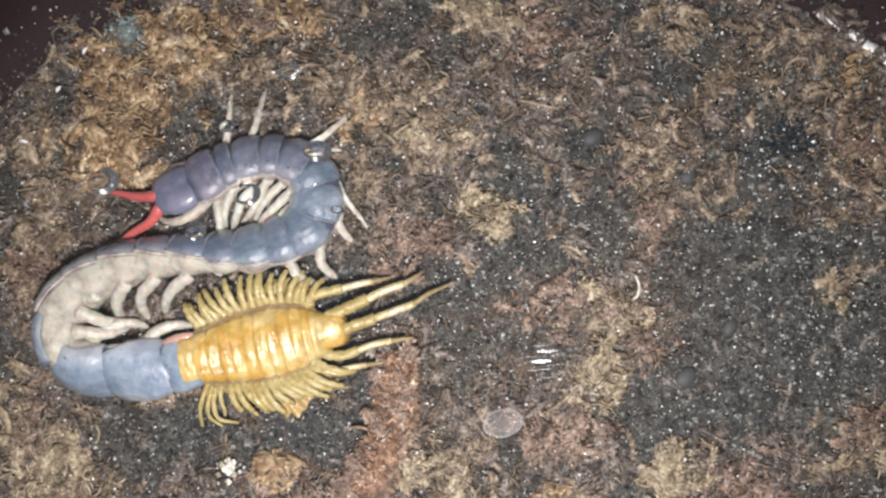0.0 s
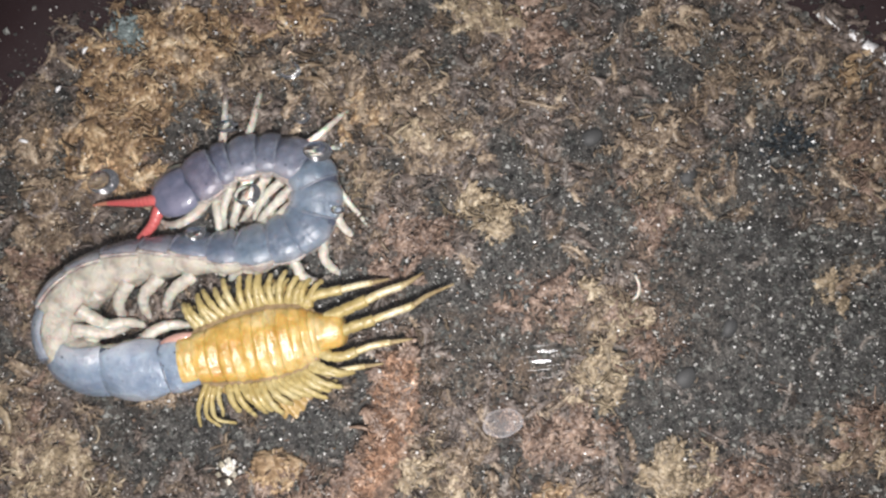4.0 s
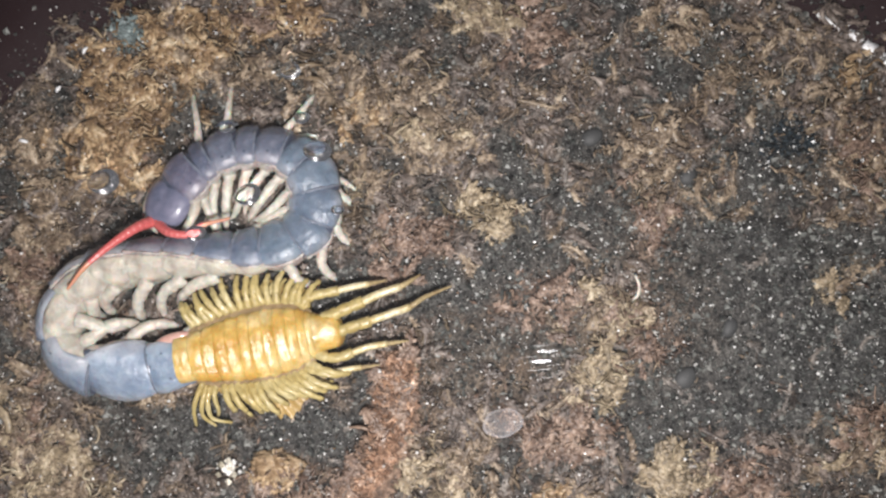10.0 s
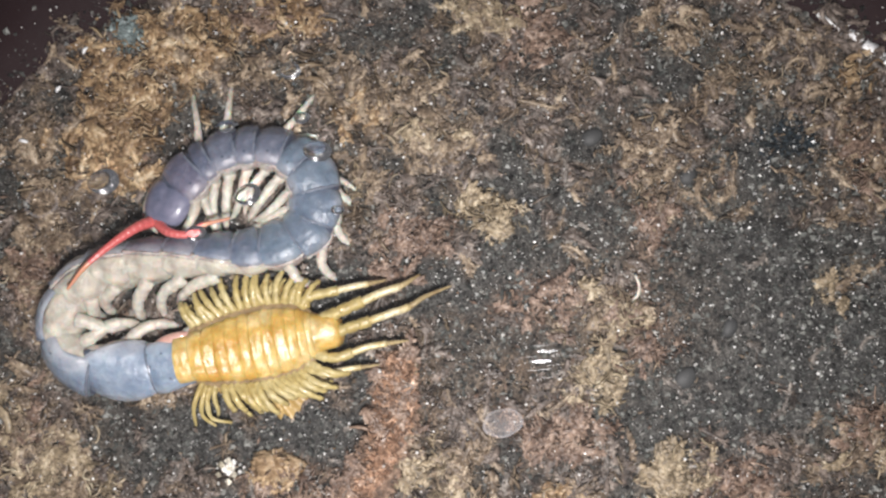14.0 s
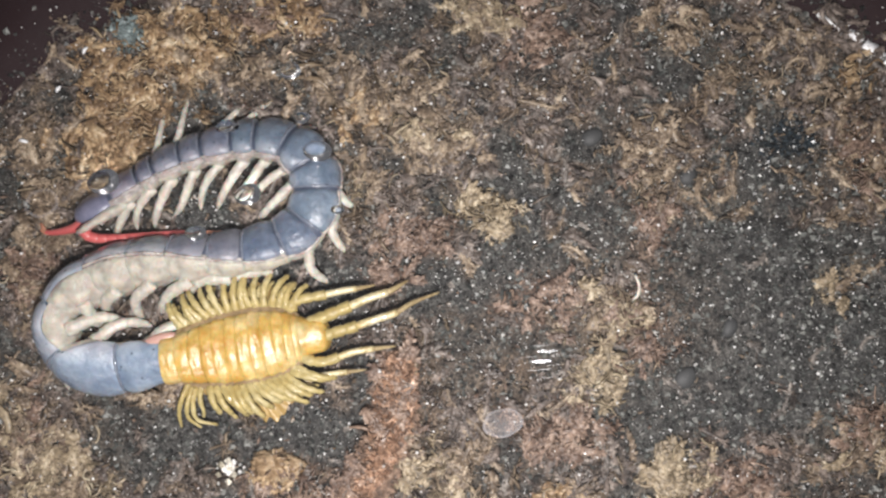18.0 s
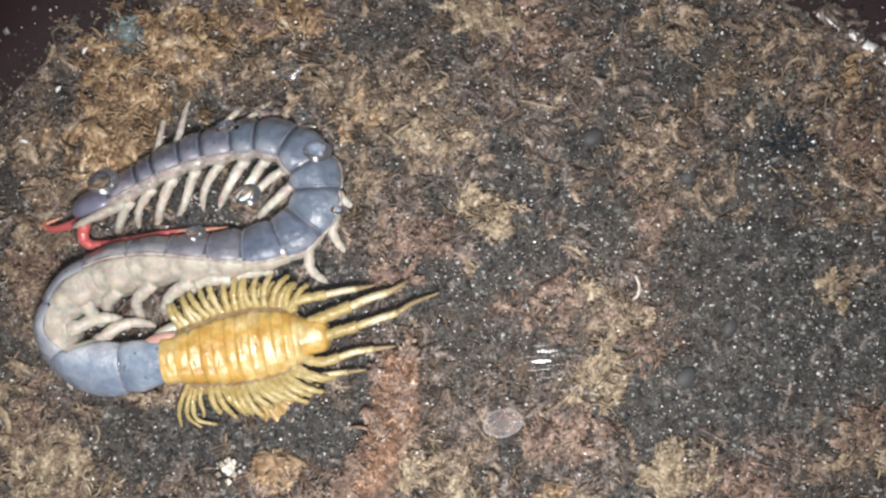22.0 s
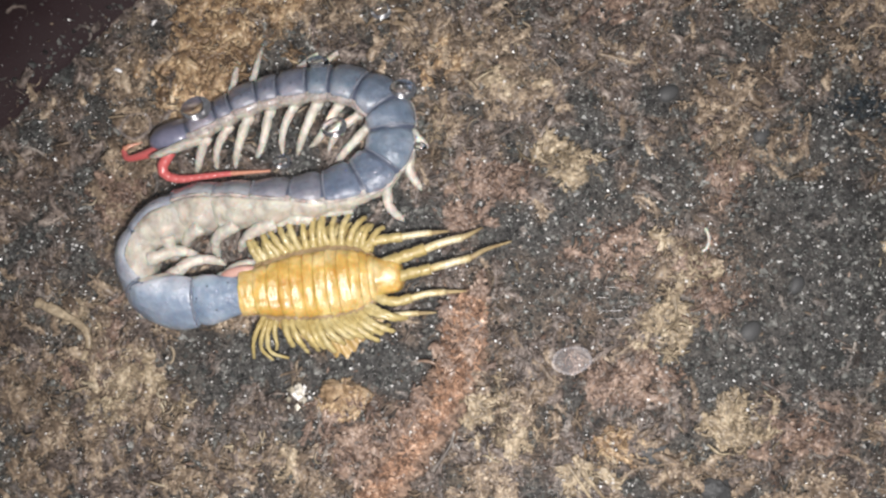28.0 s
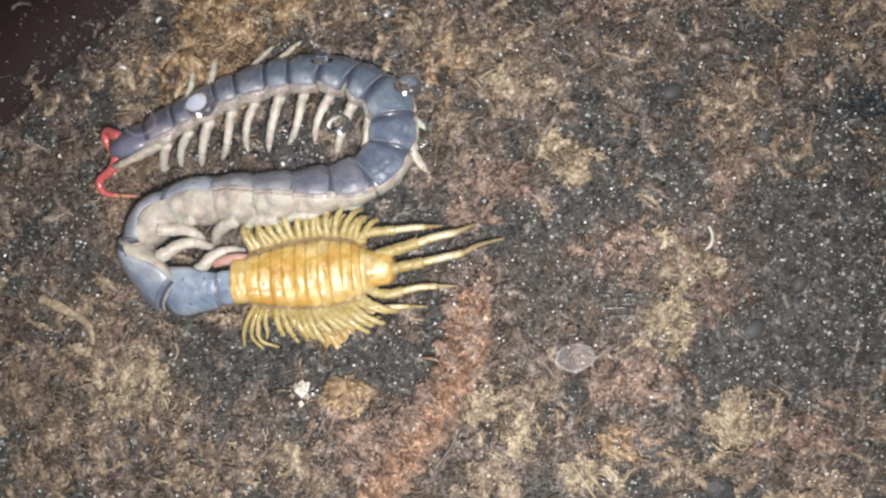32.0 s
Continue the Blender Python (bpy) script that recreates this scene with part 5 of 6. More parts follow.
def head_mesh():
    """A rounded flat head shield, slightly notched in front."""
    verts, faces, nu, nv = [], [], 28, 14
    for i in range(nv + 1):
        th = math.pi * i / nv
        for j in range(nu):
            a = 2 * math.pi * j / nu
            c, s = math.cos(a), math.sin(a)
            x = math.copysign(abs(c) ** 0.85, c) * (6.9 if c > 0 else 6.4) * (1 - 0.07 * math.exp(-(s / 0.2) ** 2) * (c > 0))
            y = math.copysign(abs(s) ** 0.85, s) * 6.2 * (1 - 0.14 * max(0, c))
            r = math.sin(th) ** 0.7 if 0 < i < nv else 0.0
            dent = 1 - 0.06 * math.exp(-(s * r / 0.12) ** 2) * (c < 0.3) + 0.05 * noise.noise(Vector((x * r * 0.3, y * r * 0.3, 4.0)))
            verts.append((x * r * MM, y * r * MM, math.cos(th) * (3.1 * dent if th < 1.57 else 2.4) * MM))
    for i in range(nv):
        for j in range(nu):
            a, b = i * nu + j, i * nu + (j + 1) % nu
            faces.append((a, a + nu, b + nu, b))
    return mesh_of("head_shield", verts, faces, HEADBLUE)


def claw_mesh(side):
    ctrl = [(-6.5, 3.6 * side, -1.6), (-2.0, 6.3 * side, -1.3), (2.6, 6.8 * side, -1.5), (6.4, 4.8 * side, -2.2), (8.0, 1.4 * side, -2.6)]
    path = bent([tuple(c * MM for c in p) for p in ctrl], 16)
    radii = [(1.8 * (1 - 0.86 * (i / 15) ** 1.8) - 0.25 * math.exp(-((i - 7) / 0.8) ** 2)) * MM for i in range(16)]
    return mesh_of("forcipule", *tube(path, radii, 10, 0.8), CREAM)


def bead_mesh(name, length, r0, r1, mat):
    path = [(length * (u - 0.5) * MM, 0, 0) for u in (0, 0.06, 0.25, 0.5, 0.75, 0.94, 1)]
    radii = [(r0 + (r1 - r0) * u) * g * MM for u, g in ((0, 0.7), (0.06, 0.92), (0.25, 1), (0.5, 1.0), (0.75, 1.02), (0.94, 0.97), (1, 0.75))]
    return mesh_of(name, *tube(path, radii, 10), mat)


ANTENNA_PIECES = 17
centipede = new("centipede")
centipede.matrix_basis = Matrix.Translation(BASE)
tagged(centipede, "moulting centipede, slate-blue plates, cream legs, red antennae", "centipede")
SEGMENTS, LEGS, ANTENNAE = [], [], []
UPPER_LEGS = {1: [leg_mesh(0.8, 1.35, 14.2, 0.3), leg_mesh(0.2, 1.45, 15.0, -0.5), leg_mesh(-0.5, 1.25, 13.6, -0.3)], -1: [leg_mesh(-0.8, 1.05, 17.0, 0.8)]}
LOWER_LEGS = {"straight": leg_mesh(-0.9, 1.8, 14.6), "crooked": leg_mesh(-1.7, 1.75, 14.2), "arched": leg_mesh(1.7, 1.8, 13.6, 0.4)}
SHORT_LEG = leg_mesh(-1.6, 1.5, 10.0, 1.2)
HEAD = part("head_shield", head_mesh(), centipede, "smooth violet-blue head shield")
for side in (1, -1):
    part("forcipule", claw_mesh(side), HEAD, "pale cream venom claw")
for k in range(21):
    seg = part("body_segment", trunk_mesh(k), centipede, "soft cream underside")
    part("tergite", tergite_mesh(k), seg, "slate-blue back plate")
    part("wet_rim", rim_mesh(k), seg, "glistening wet plate edge")
    if k < 16:
        part("side_fold", fold_mesh(k, 1 if k < 8 else -1), seg, "moist pinkish skin fold")
    SEGMENTS.append(seg)
    for side in (1, -1):
        if k < 20:
            me = SHORT_LEG if side < 0 and 5 < k < 11 else UPPER_LEGS[side][k * 2 % len(UPPER_LEGS[side])] if k < 11 or side > 0 else LOWER_LEGS["arched" if k > 16 else "straight" if k % 2 else "crooked"]
            LEGS.append((k, side, part("leg", me, seg, "waxy cream walking leg")))
for which in ("antenna_a", "antenna_b"):
    row = []
    for i in range(ANTENNA_PIECES):
        u = i / ANTENNA_PIECES
        me = bead_mesh("antenna_segment", 2.9, 1.5 - 1.16 * u ** 0.9, 1.48 - 1.16 * (u + 0.05) ** 0.9, RED if i < 12 else FEELER)
        ob = part("antenna" if i == 0 else "antenna_segment", me, row[0] if row else centipede, "coral red feeler joint")
        row.append(ob)
    ANTENNAE.append((which, row))


# ---- its shed skin, bunched round the tail ----
SKIN_WIDE = ((-19.4, 5.7), (-16.4, 5.8), (-15.6, 6.0), (-12, 6.7), (-5, 7.9), (3, 8.3), (9, 7.5), (12, 6.4), (14.4, 5.0), (15.2, 4.4), (18.6, 4.3), (20, 3.6), (20.6, 2.2), (20.9, 0.6))


def skin_plate_mesh(x0, x1, seed, mat=None, sunk=0.0):
    """A hoop of shed back plate: flat-topped, bowed along its length, its hind edge rolled under."""
    rng = random.Random(seed)
    nx, na = 40 if sunk else 13, 40
    verts, skew, lean, puff = [], rng.uniform(-0.35, 0.35), rng.uniform(-1.2, -0.6), rng.uniform(0.16, 0.3)
    for i in range(nx):
        u = i / (nx - 1)
        x = x0 + (x1 - x0) * u
        w = profile(SKIN_WIDE, x) - sunk
        swell = 0 if sunk else puff * (1 - (2 * u - 1) ** 2) + lean * (u - 0.5) - 0.2 * (u > 0.97) - 0.08 * (u < 0.03)
        for j in range(na):
            v = j / (na - 1) * 2 - 1
            a = v * radians(98)
            wob = 0.25 * noise.noise(Vector((x * 0.35, a * 1.5, 2.0))) + 0.16 * noise.noise(Vector((x * 1.3, a * 3, 7.0)))
            keel = 0.12 * math.exp(-((abs(a) - 0.5) / 0.1) ** 2)
            h = (3.9 - sunk * 1.2 + swell + wob - keel) * min(1, 0.5 + 0.5 * w / 5.0)
            verts.append(((x + skew * v + 0.5 * abs(v) ** 3) * MM, math.copysign(abs(math.sin(a)) ** 0.9, a) * (w + 0.4 * swell) * MM, math.copysign(abs(math.cos(a)) ** 0.86, math.cos(a)) * h * MM))
    return mesh_of("skin_plate", verts, sheet_faces(nx, na), mat or YELLOW)


def skin_leg_mesh(start, angle, length, curl, seed, mat, stout=1.05):
    """An emptied leg: a crumpled tube with pinched joints."""
    rng = random.Random(seed)
    pts, p, a, n = [], Vector(start), angle, 14
    for i in range(n):
        pts.append(p * MM)
        p = p + Vector((math.cos(a), math.sin(a), 0)) * length / (n - 1)
        p.z = start[2] + 1.5 * math.sin(math.pi * i / n) - 2.4 * (i / n) ** 2
        a += curl / n * (0.3 + 1.4 * i / n)
    radii = []
    for i in range(n):
        u = i / (n - 1)
        radii.append(stout * (1 - 0.3 * u) * (1 if i < n - 1 else 0.45) * (0.8 if i in (4, 8, 11) else 1) * rng.uniform(0.92, 1.08) * MM)
    return mesh_of("shed_leg", *tube(pts, radii, 8, 0.75), mat)


def margin_mesh(side):
    """The thin side border of the shed plates, crumpled and spotted."""
    nx, ny, verts = 60, 6, []
    for i in range(nx):
        x = -15.6 + 30.0 * i / (nx - 1)
        reach = 2.2 * math.sin(math.pi * (0.06 + 0.9 * i / (nx - 1))) ** 0.5
        for j in range(ny):
            v = j / (ny - 1)
            y = profile(SKIN_WIDE, x) * 0.96 + reach * v + 0.2 * noise.noise(Vector((x * 0.9, v, side)))
            z = 1.5 - 0.9 * v + 0.4 * noise.noise(Vector((x * 0.8, v * 2, side * 5.0)))
            verts.append((x * MM, side * y * MM, z * MM))
    return mesh_of("skin_margin", verts, sheet_faces(nx, ny), MARGIN)


def fringe_mesh(side):
    """A ruffled sheet of skin along one flank, under the legs."""
    verts, nx, ny = [], 54, 9
    for i in range(nx):
        u = i / (nx - 1)
        x = -13 + 26 * u
        reach = (4.2 + 3.0 * math.sin(math.pi * (0.08 + 0.8 * u)) + (4.6 * math.exp(-((x - 1.5) / 4.2) ** 2) if side < 0 else 0)) * (1 + 0.3 * noise.noise(Vector((x * 0.5, side, 2))))
        for j in range(ny):
            v = j / (ny - 1)
            y = profile(SKIN_WIDE, x) * 0.9 + reach * v
            z = 0.5 - 2.0 * v + 0.9 * noise.noise(Vector((x * 0.7, v * 1.5, side * 3))) * (0.3 + v)
            verts.append(((x + 2.4 * v * v) * MM, side * y * MM, z * MM))
    return mesh_of("skin_fringe", verts, sheet_faces(nx, ny), FRINGE)


shed_skin = new("shed_skin")
tagged(shed_skin, "glossy amber shed skin crumpled round the centipede's tail", "shed skin")
edges = (-19.4, -15.7, -12.3, -9.4, -6.4, -3.4, -0.6, 2.4, 5.2, 8.2, 10.8, 12.8, 14.6)
for i, (x0, x1) in enumerate(zip(edges, edges[1:])):
    part("skin_plate", skin_plate_mesh(x0, x1 - 0.1, i), shed_skin)
# added layer under the gaps; its darker amber gives the seams their shade
part("inner_skin", skin_plate_mesh(-19.0, 15, 60, AMBER, 0.5), shed_skin, "added darker amber layer that makes the seams look shaded")
part("tail_plate", skin_plate_mesh(14.4, 20.9, 40), shed_skin, "narrow amber end plate")
for side in (1, -1):
    part("skin_margin", margin_mesh(side), shed_skin, "thin brown-spotted plate border")
    part("skin_fringe", fringe_mesh(side), shed_skin, "wrinkled see-through straw skin")
for i in range(17):
    u = i / 16
    x = -14.2 + 27.5 * u
    rng = random.Random(100 + i)
    w = profile(SKIN_WIDE, x) + 0.9
    part("shed_leg", skin_leg_mesh((x, w, 0.9), radians(122 - 58 * u ** 1.2 + rng.uniform(-12, 12)), 7.6 + 1.2 * math.sin(math.pi * u) + rng.uniform(-1.4, 0.8), radians(-6 - 62 * u ** 2), i, STRAW), shed_skin)
for i in range(13):
    u = i / 12
    x = -13.4 + 26 * u
    rng = random.Random(700 + i)
    w = profile(SKIN_WIDE, x) + 0.4
    part("shed_leg", skin_leg_mesh((x, w, -0.6), radians(116 - 50 * u + rng.uniform(-10, 10)), 6.2 + 1.6 * math.sin(math.pi * u), radians(-15 - 60 * u), 200 + i, STRAW, 0.85), shed_skin)
for i in range(15):
    u = i / 14
    x = -9.5 + 21.5 * u
    rng = random.Random(400 + i)
    w = profile(SKIN_WIDE, x) + 0.5
    part("shed_leg", skin_leg_mesh((x, -w, 0.7), radians(-78 + 44 * u + rng.uniform(-10, 10)), 8.0 + 2.4 * u + rng.uniform(-1.2, 1.0), radians(14 + 26 * u), 50 + i, STRAW), shed_skin)
for i in range(11):
    u = i / 10
    x = -8 + 18 * u
    rng = random.Random(760 + i)
    w = profile(SKIN_WIDE, x) + 0.2
    part("shed_leg", skin_leg_mesh((x, -w, -0.8), radians(-72 + 40 * u + rng.uniform(-9, 9)), 9.2 + rng.uniform(-0.9, 0.9), radians(30 + 30 * u), 250 + i, STRAW, 0.8), shed_skin)
for pts in (((-14.4, -6.4, 0.4), (-16.2, -9.4, 1.4), (-17.8, -12.6, 0.4), (-18.9, -16.4, -2.6)), ((-12.8, -7.4, 0.4), (-13.9, -11, 1.2), (-14.0, -15.2, -0.4), (-10.2, -17.4, -2.8)),
            ((-13.6, -7.0, 0), (-15.2, -10.5, 0.8), (-16.2, -14.2, -0.6), (-14.2, -17.4, -2.8)), ((-11.6, -7.4, 0.2), (-12.2, -10.4, 0.8), (-12.2, -13.4, -0.4), (-12.9, -15.0, -2.0))):
    path = bent([tuple(c * MM for c in p) for p in pts], 18)
    part("shed_leg", mesh_of("shed_leg", *tube(path, [(0.85 - 0.5 * j / 17) * (0.8 if j in (5, 10) else 1) * MM for j in range(18)], 8), STRAW), shed_skin)


def terminal_leg(points, tip, radius, end=9):
    """A long hind leg: stout yellow joints, a pale glossy tube, a thin brown end."""
    path = bent([tuple(c * MM for c in p) for p in points], 18)
    me = mesh_of("hind_leg", *tube(path, [radius * (1.1 - 0.12 * i / 17) * (0.82 if i in (7, 12) else 1.08 if i in (6, 17) else 1) * MM for i in range(18)], 10), STRAW)
    leg = part("hind_leg", me, shed_skin, "long straw-yellow hind leg")
    path = bent([tuple(c * MM for c in p) for p in tip], 22)
    cut = 22 - end
    radii = [radius * 0.74 * (0.9 if i == 0 else 1.0 - 0.01 * i) * MM for i in range(cut)]
    part("hind_leg_tube", mesh_of("hind_leg_tube", *tube(path[:cut], radii, 10), IVORY), leg, "pale ivory leg joint")
    radii = [radius * 0.5 * (1 - 0.7 * (i / end) ** 1.5) * MM for i in range(end + 1)]
    part("hind_leg_tip", mesh_of("hind_leg_tip", *tube(path[cut - 1:], radii, 8), TIPS), leg, "thin straw-brown leg end")


terminal_leg([(12.0, 7.0, 0.5), (14.6, 8.9, 1.0), (21.7, 9.1, 0.8)], [(21.4, 9.1, 0.8), (25.5, 9.3, 0.6), (28.9, 9.3, 0.2), (33.5, 9.4, -1.5)], 1.25, 8)
terminal_leg([(16.5, 3.0, 0.8), (20.5, 3.9, 1.4), (27.2, 5.4, 1.4)], [(26.9, 5.3, 1.4), (32, 6.5, 1.2), (37.1, 7.3, 0.8), (41.8, 9.2, -1.2)], 1.5, 8)
terminal_leg([(17.5, -0.9, 0.8), (22, -0.3, 1.3), (28.0, 0.4, 1.4)], [(27.7, 0.4, 1.4), (33, 1.2, 1.2), (37.6, 1.9, 0.8), (42.0, 3.6, -0.2), (48.6, 5.0, -2.2)], 1.4, 11)
terminal_leg([(13.0, -4.0, 0.6), (16.0, -6.0, 1.0), (19.4, -6.6, 1.2), (22.4, -6.1, 1.0)], [(22.1, -6.2, 1.0), (26.4, -5.6, 0.6), (31, -5.7, 0.0), (36.0, -6.0, -1.5)], 1.25, 8)
terminal_leg([(11.0, -6.4, 0.3), (13.6, -8.6, 0.6), (16.4, -10.0, 0.4)], [(16.1, -9.9, 0.4), (20.2, -9.9, 0.0), (23.8, -10.1, -0.6), (28.0, -10.4, -1.8)], 1.1, 8)
path = bent([tuple(c * MM for c in p) for p in ((-24.5, 4.4, 0.6), (-21.5, 5.2, 1.4), (-17.6, 5.6, 1.2), (-14.6, 5.4, 0.2))], 16)
part("lining", mesh_of("lining", *tube(path, [1.3 * math.sin(math.pi * (0.1 + 0.85 * i / 15)) ** 0.5 * MM for i in range(16)], 10, 0.7), PINK), shed_skin, "moist pink inner lining")


# ---- water on the lid, and small things on the soil ----
def dome_mesh(name, rx, ry, h, mat, seed=0, nu=24, nv=8, below=0.35, foot=True):
    """A rounded blob on a flat foot, slightly uneven in outline."""
    rng = random.Random(seed)
    p1, p2 = rng.uniform(0, 6), rng.uniform(0, 6)
    verts, faces = [], []
    for i in range(nv + 1):
        th = math.pi * 0.5 * i / nv
        for j in range(nu):
            a = 2 * math.pi * j / nu
            g = 1 + 0.05 * math.sin(2 * a + p1) + 0.03 * math.sin(3 * a + p2)
            r = math.sin(th) * g
            verts.append((rx * r * math.cos(a), ry * r * math.sin(a), h * math.cos(th) if i < nv else -below * h))
    for i in range(nv):
        for j in range(nu):
            a, b = i * nu + j, i * nu + (j + 1) % nu
            faces.append((a, a + nu, b + nu, b))
    if foot:
        faces.append([nv * nu + j for j in range(nu)][::-1])
    return mesh_of(name, verts, faces, mat)


def water_drop(x, y, rx, ry, h, turn, seed, label):
    ob = new("water_drop", dome_mesh("water_drop", rx * MM, ry * MM, h * 1.05 * MM, WATER, seed, below=0.0))
    ob.matrix_basis = pose(x * MM, y * MM, LID_Z + 0.85 * MM, 0, 0, turn)
    ob.visible_shadow = False
    return tagged(ob, label, "water drop", "drops on the lid")


def dried_ring(x, y, rx, ry, turn, label, hollow=False):
    """A dried drop: a thin cloudy film with a raised rim."""
    n, verts, faces = 40, [], []
    for r, z in ((0.86 if hollow else 0.0, 0.02), (0.87 if hollow else 0.8, 0.03), (0.92, 0.14), (1.0, 0.14), (1.05, 0.0)):
        for j in range(n):
            a = 2 * math.pi * j / n
            g = 1 + 0.04 * math.sin(2 * a + x) + 0.03 * math.sin(5 * a + y)
            verts.append((rx * r * g * math.cos(a) * MM, ry * r * g * math.sin(a) * MM, z * MM))
    for i in range(4):
        for j in range(n):
            a, b = i * n + j, i * n + (j + 1) % n
            faces.append((a, a + n, b + n, b))
    me = mesh_of("dried_drop", verts, faces, SCALE)
    me.materials.append(RIM)
    for i, p in enumerate(me.polygons):
        p.material_index = int(i >= n * 2 and not hollow)
    ob = new("dried_drop", me)
    ob.matrix_basis = pose(x * MM, y * MM, LID_Z + 0.82 * MM, 0, 0, turn)
    ob.visible_shadow = False
    return tagged(ob, label, "dried drop", "drops on the lid")


def build_small_things():
    big = "clear rounded water drop on the plastic lid"
    small = "tiny clear water drop on the plastic lid"
    for i, (x, y, rx, ry, h, turn, label) in enumerate(((-29.0, 22.2, 3.6, 2.4, 1.5, -8, big), (-45.3, 12.0, 3.1, 2.6, 1.5, 10, big), (-57.4, 3.0, 2.5, 1.7, 1.1, 0, small), (-50.5, 28.2, 2.7, 1.6, 1.1, 5, small),
                                                        (-32.8, 30.1, 1.9, 1.5, 1.1, 0, small), (-35.7, 41.4, 2.6, 2.1, 1.2, 20, small), (-79.6, 15.2, 4.0, 2.9, 1.5, 12, "large clear water drop on the plastic lid"), (-24.2, 8.3, 1.6, 1.1, 0.8, 0, small))):
        water_drop(x, y, rx, ry, h, turn, i, label)
    dried_ring(-94.4, 10.2, 4.0, 3.2, 10, "pale ring of a dried drop on the lid", True)
    dried_ring(14.0, -40.5, 4.3, 3.2, 12, "cloudy white dried drop on the lid")
    dried_ring(20.8, 9.7, 1.9, 1.8, 0, "faint small ring of a dried drop on the lid", True)
    # scratches that catch the torch
    rng = random.Random(9)
    for x, y, ln, w in ((24.3, -24.3, 5.0, 0.75), (22.9, -26.6, 4.8, 0.6), (25.1, -22.6, 3.0, 0.16), (26.6, -21.2, 2.6, 0.12)):
        verts, faces = [], []
        for i in range(13):
            u = i / 12 * 2 - 1
            h = w / 2 * (1 - abs(u) ** 5) * rng.uniform(0.75, 1.05)
            verts += [(u * ln / 2 * MM, (c * h + 0.12 * u * u) * MM, 0.02 * MM) for c in (-1, 1)]
        faces = [(2 * i, 2 * i + 2, 2 * i + 3, 2 * i + 1) for i in range(12)]
        ob = part("scratch", mesh_of("scratch", verts, faces, SCRATCH), LID_OB, "bright white scratch")
        ob.matrix_basis = pose(x * MM, y * MM, LID_Z + 1.2 * MM, 1.2, -5.4, 3 + rng.uniform(-3, 3))
    # finer scratches: their torch glint is painted on as plain white
    for x, y, ln, w in ((23.8, -28.4, 2.6, 0.12), (21.1, -28.6, 3.0, 0.08), (20.5, -25.6, 2.6, 0.08), (24.0, -30.2, 3.0, 0.08), (22.6, -23.0, 3.4, 0.07), (25.6, -27.4, 3.0, 0.07), (26.0, -25.2, 2.2, 0.07)):
        pts = [(-ln / 2 * MM, 0, 0), (0, rng.uniform(-0.1, 0.1) * MM, 0.02 * MM), (ln / 2 * MM, 0, 0)]
        me = mesh_of("scratch", *tube(bent(pts, 9), [w / 2 * MM * (0.2 + 0.8 * min(1, 3 * math.sin(math.pi * (0.04 + 0.92 * i / 8)))) * rng.uniform(0.6, 1.1) for i in range(9)], 6, 0.3), CHIP_GLINT)
        ob = part("scratch", me, LID_OB, "fine scratch with its glint painted white")
        ob.matrix_basis = pose(x * MM, y * MM, LID_Z + 0.86 * MM, 0, 0, 3 + rng.uniform(-3, 3))
    for x, y, r, lab in ((37.2, 28.0, 2.9, "smooth dull grey pebble"), (60.6, 18.0, 2.6, "smooth dull grey pebble"), (69.9, -19.3, 2.5, "round dull grey pebble"), (58.8, -31.5, 3.0, "flat dull grey pebble half buried")):
        ob = new("pebble", dome_mesh("pebble", r * MM, r * 0.75 * MM, 1.5 * MM, STONE, int(r * 10)))
        ob.matrix_basis = pose(x * MM, y * MM, soil_height(x * MM, y * MM) + 0.3 * MM, 0, 0, x)
        tagged(ob, lab + " in the soil", "pebble", "pebbles")
    verts, faces = [], []
    for i in range(26):
        p, r = Vector((rng.gauss(0, 1.2), rng.gauss(0, 1.2), rng.uniform(0.4, 2.6))), rng.uniform(0.5, 1.15)
        n = len(verts)
        verts += [(p + Vector(v) * r * rng.uniform(0.7, 1.2)) * MM for v in ((1, 0, 0.2), (-1, 0.1, 0), (0, 1, 0.1), (0.1, -1, 0), (0, 0, 1), (0, 0, -1))]
        faces += [tuple(k + n for k in t) for t in ((0, 2, 4), (2, 1, 4), (1, 3, 4), (3, 0, 4), (2, 0, 5), (1, 2, 5), (3, 1, 5), (0, 3, 5))]
    ob = new("crystal_crumb", mesh_of("crystal_crumb", verts, faces, CRYSTAL, False))
    ob.matrix_basis = pose(-52.1 * MM, -53.2 * MM, 1.7 * MM)
    tagged(ob, "glittering white mineral crumb on dark soil", "crumb")
    for x, y, rx, ry, h, turn, mat, label in ((-40.6, -53.0, 6.6, 3.7, 2.8, -4, CLOD, "lumpy tan clod of rotten bark on the soil"), (51.0, -70.1, 3.6, 3.0, 2.2, 0, STONE, "blue-grey rounded soil lump"), (36.3, -62.1, 3.4, 2.6, 1.4, 30, STONE, "blue-grey rounded soil lump")):
        verts, faces, nu, nv = [], [], 44, 16
        for i in range(nv + 1):
            th = math.pi * 0.62 * i / nv
            for j in range(nu):
                b = 2 * math.pi * j / nu
                d = Vector((math.sin(th) * math.cos(b), math.sin(th) * math.sin(b), math.cos(th)))
                g = 1 + 0.28 * noise.noise(d * 1.7 + Vector((x, y, 0))) + 0.2 * noise.noise(d * 4.5 + Vector((x, y, 3))) + 0.12 * noise.noise(d * 11)
                verts.append((d.x * rx * g * MM, d.y * ry * g * MM, d.z * h * g * MM))
        for i in range(nv):
            for j in range(nu):
                p, q = i * nu + j, i * nu + (j + 1) % nu
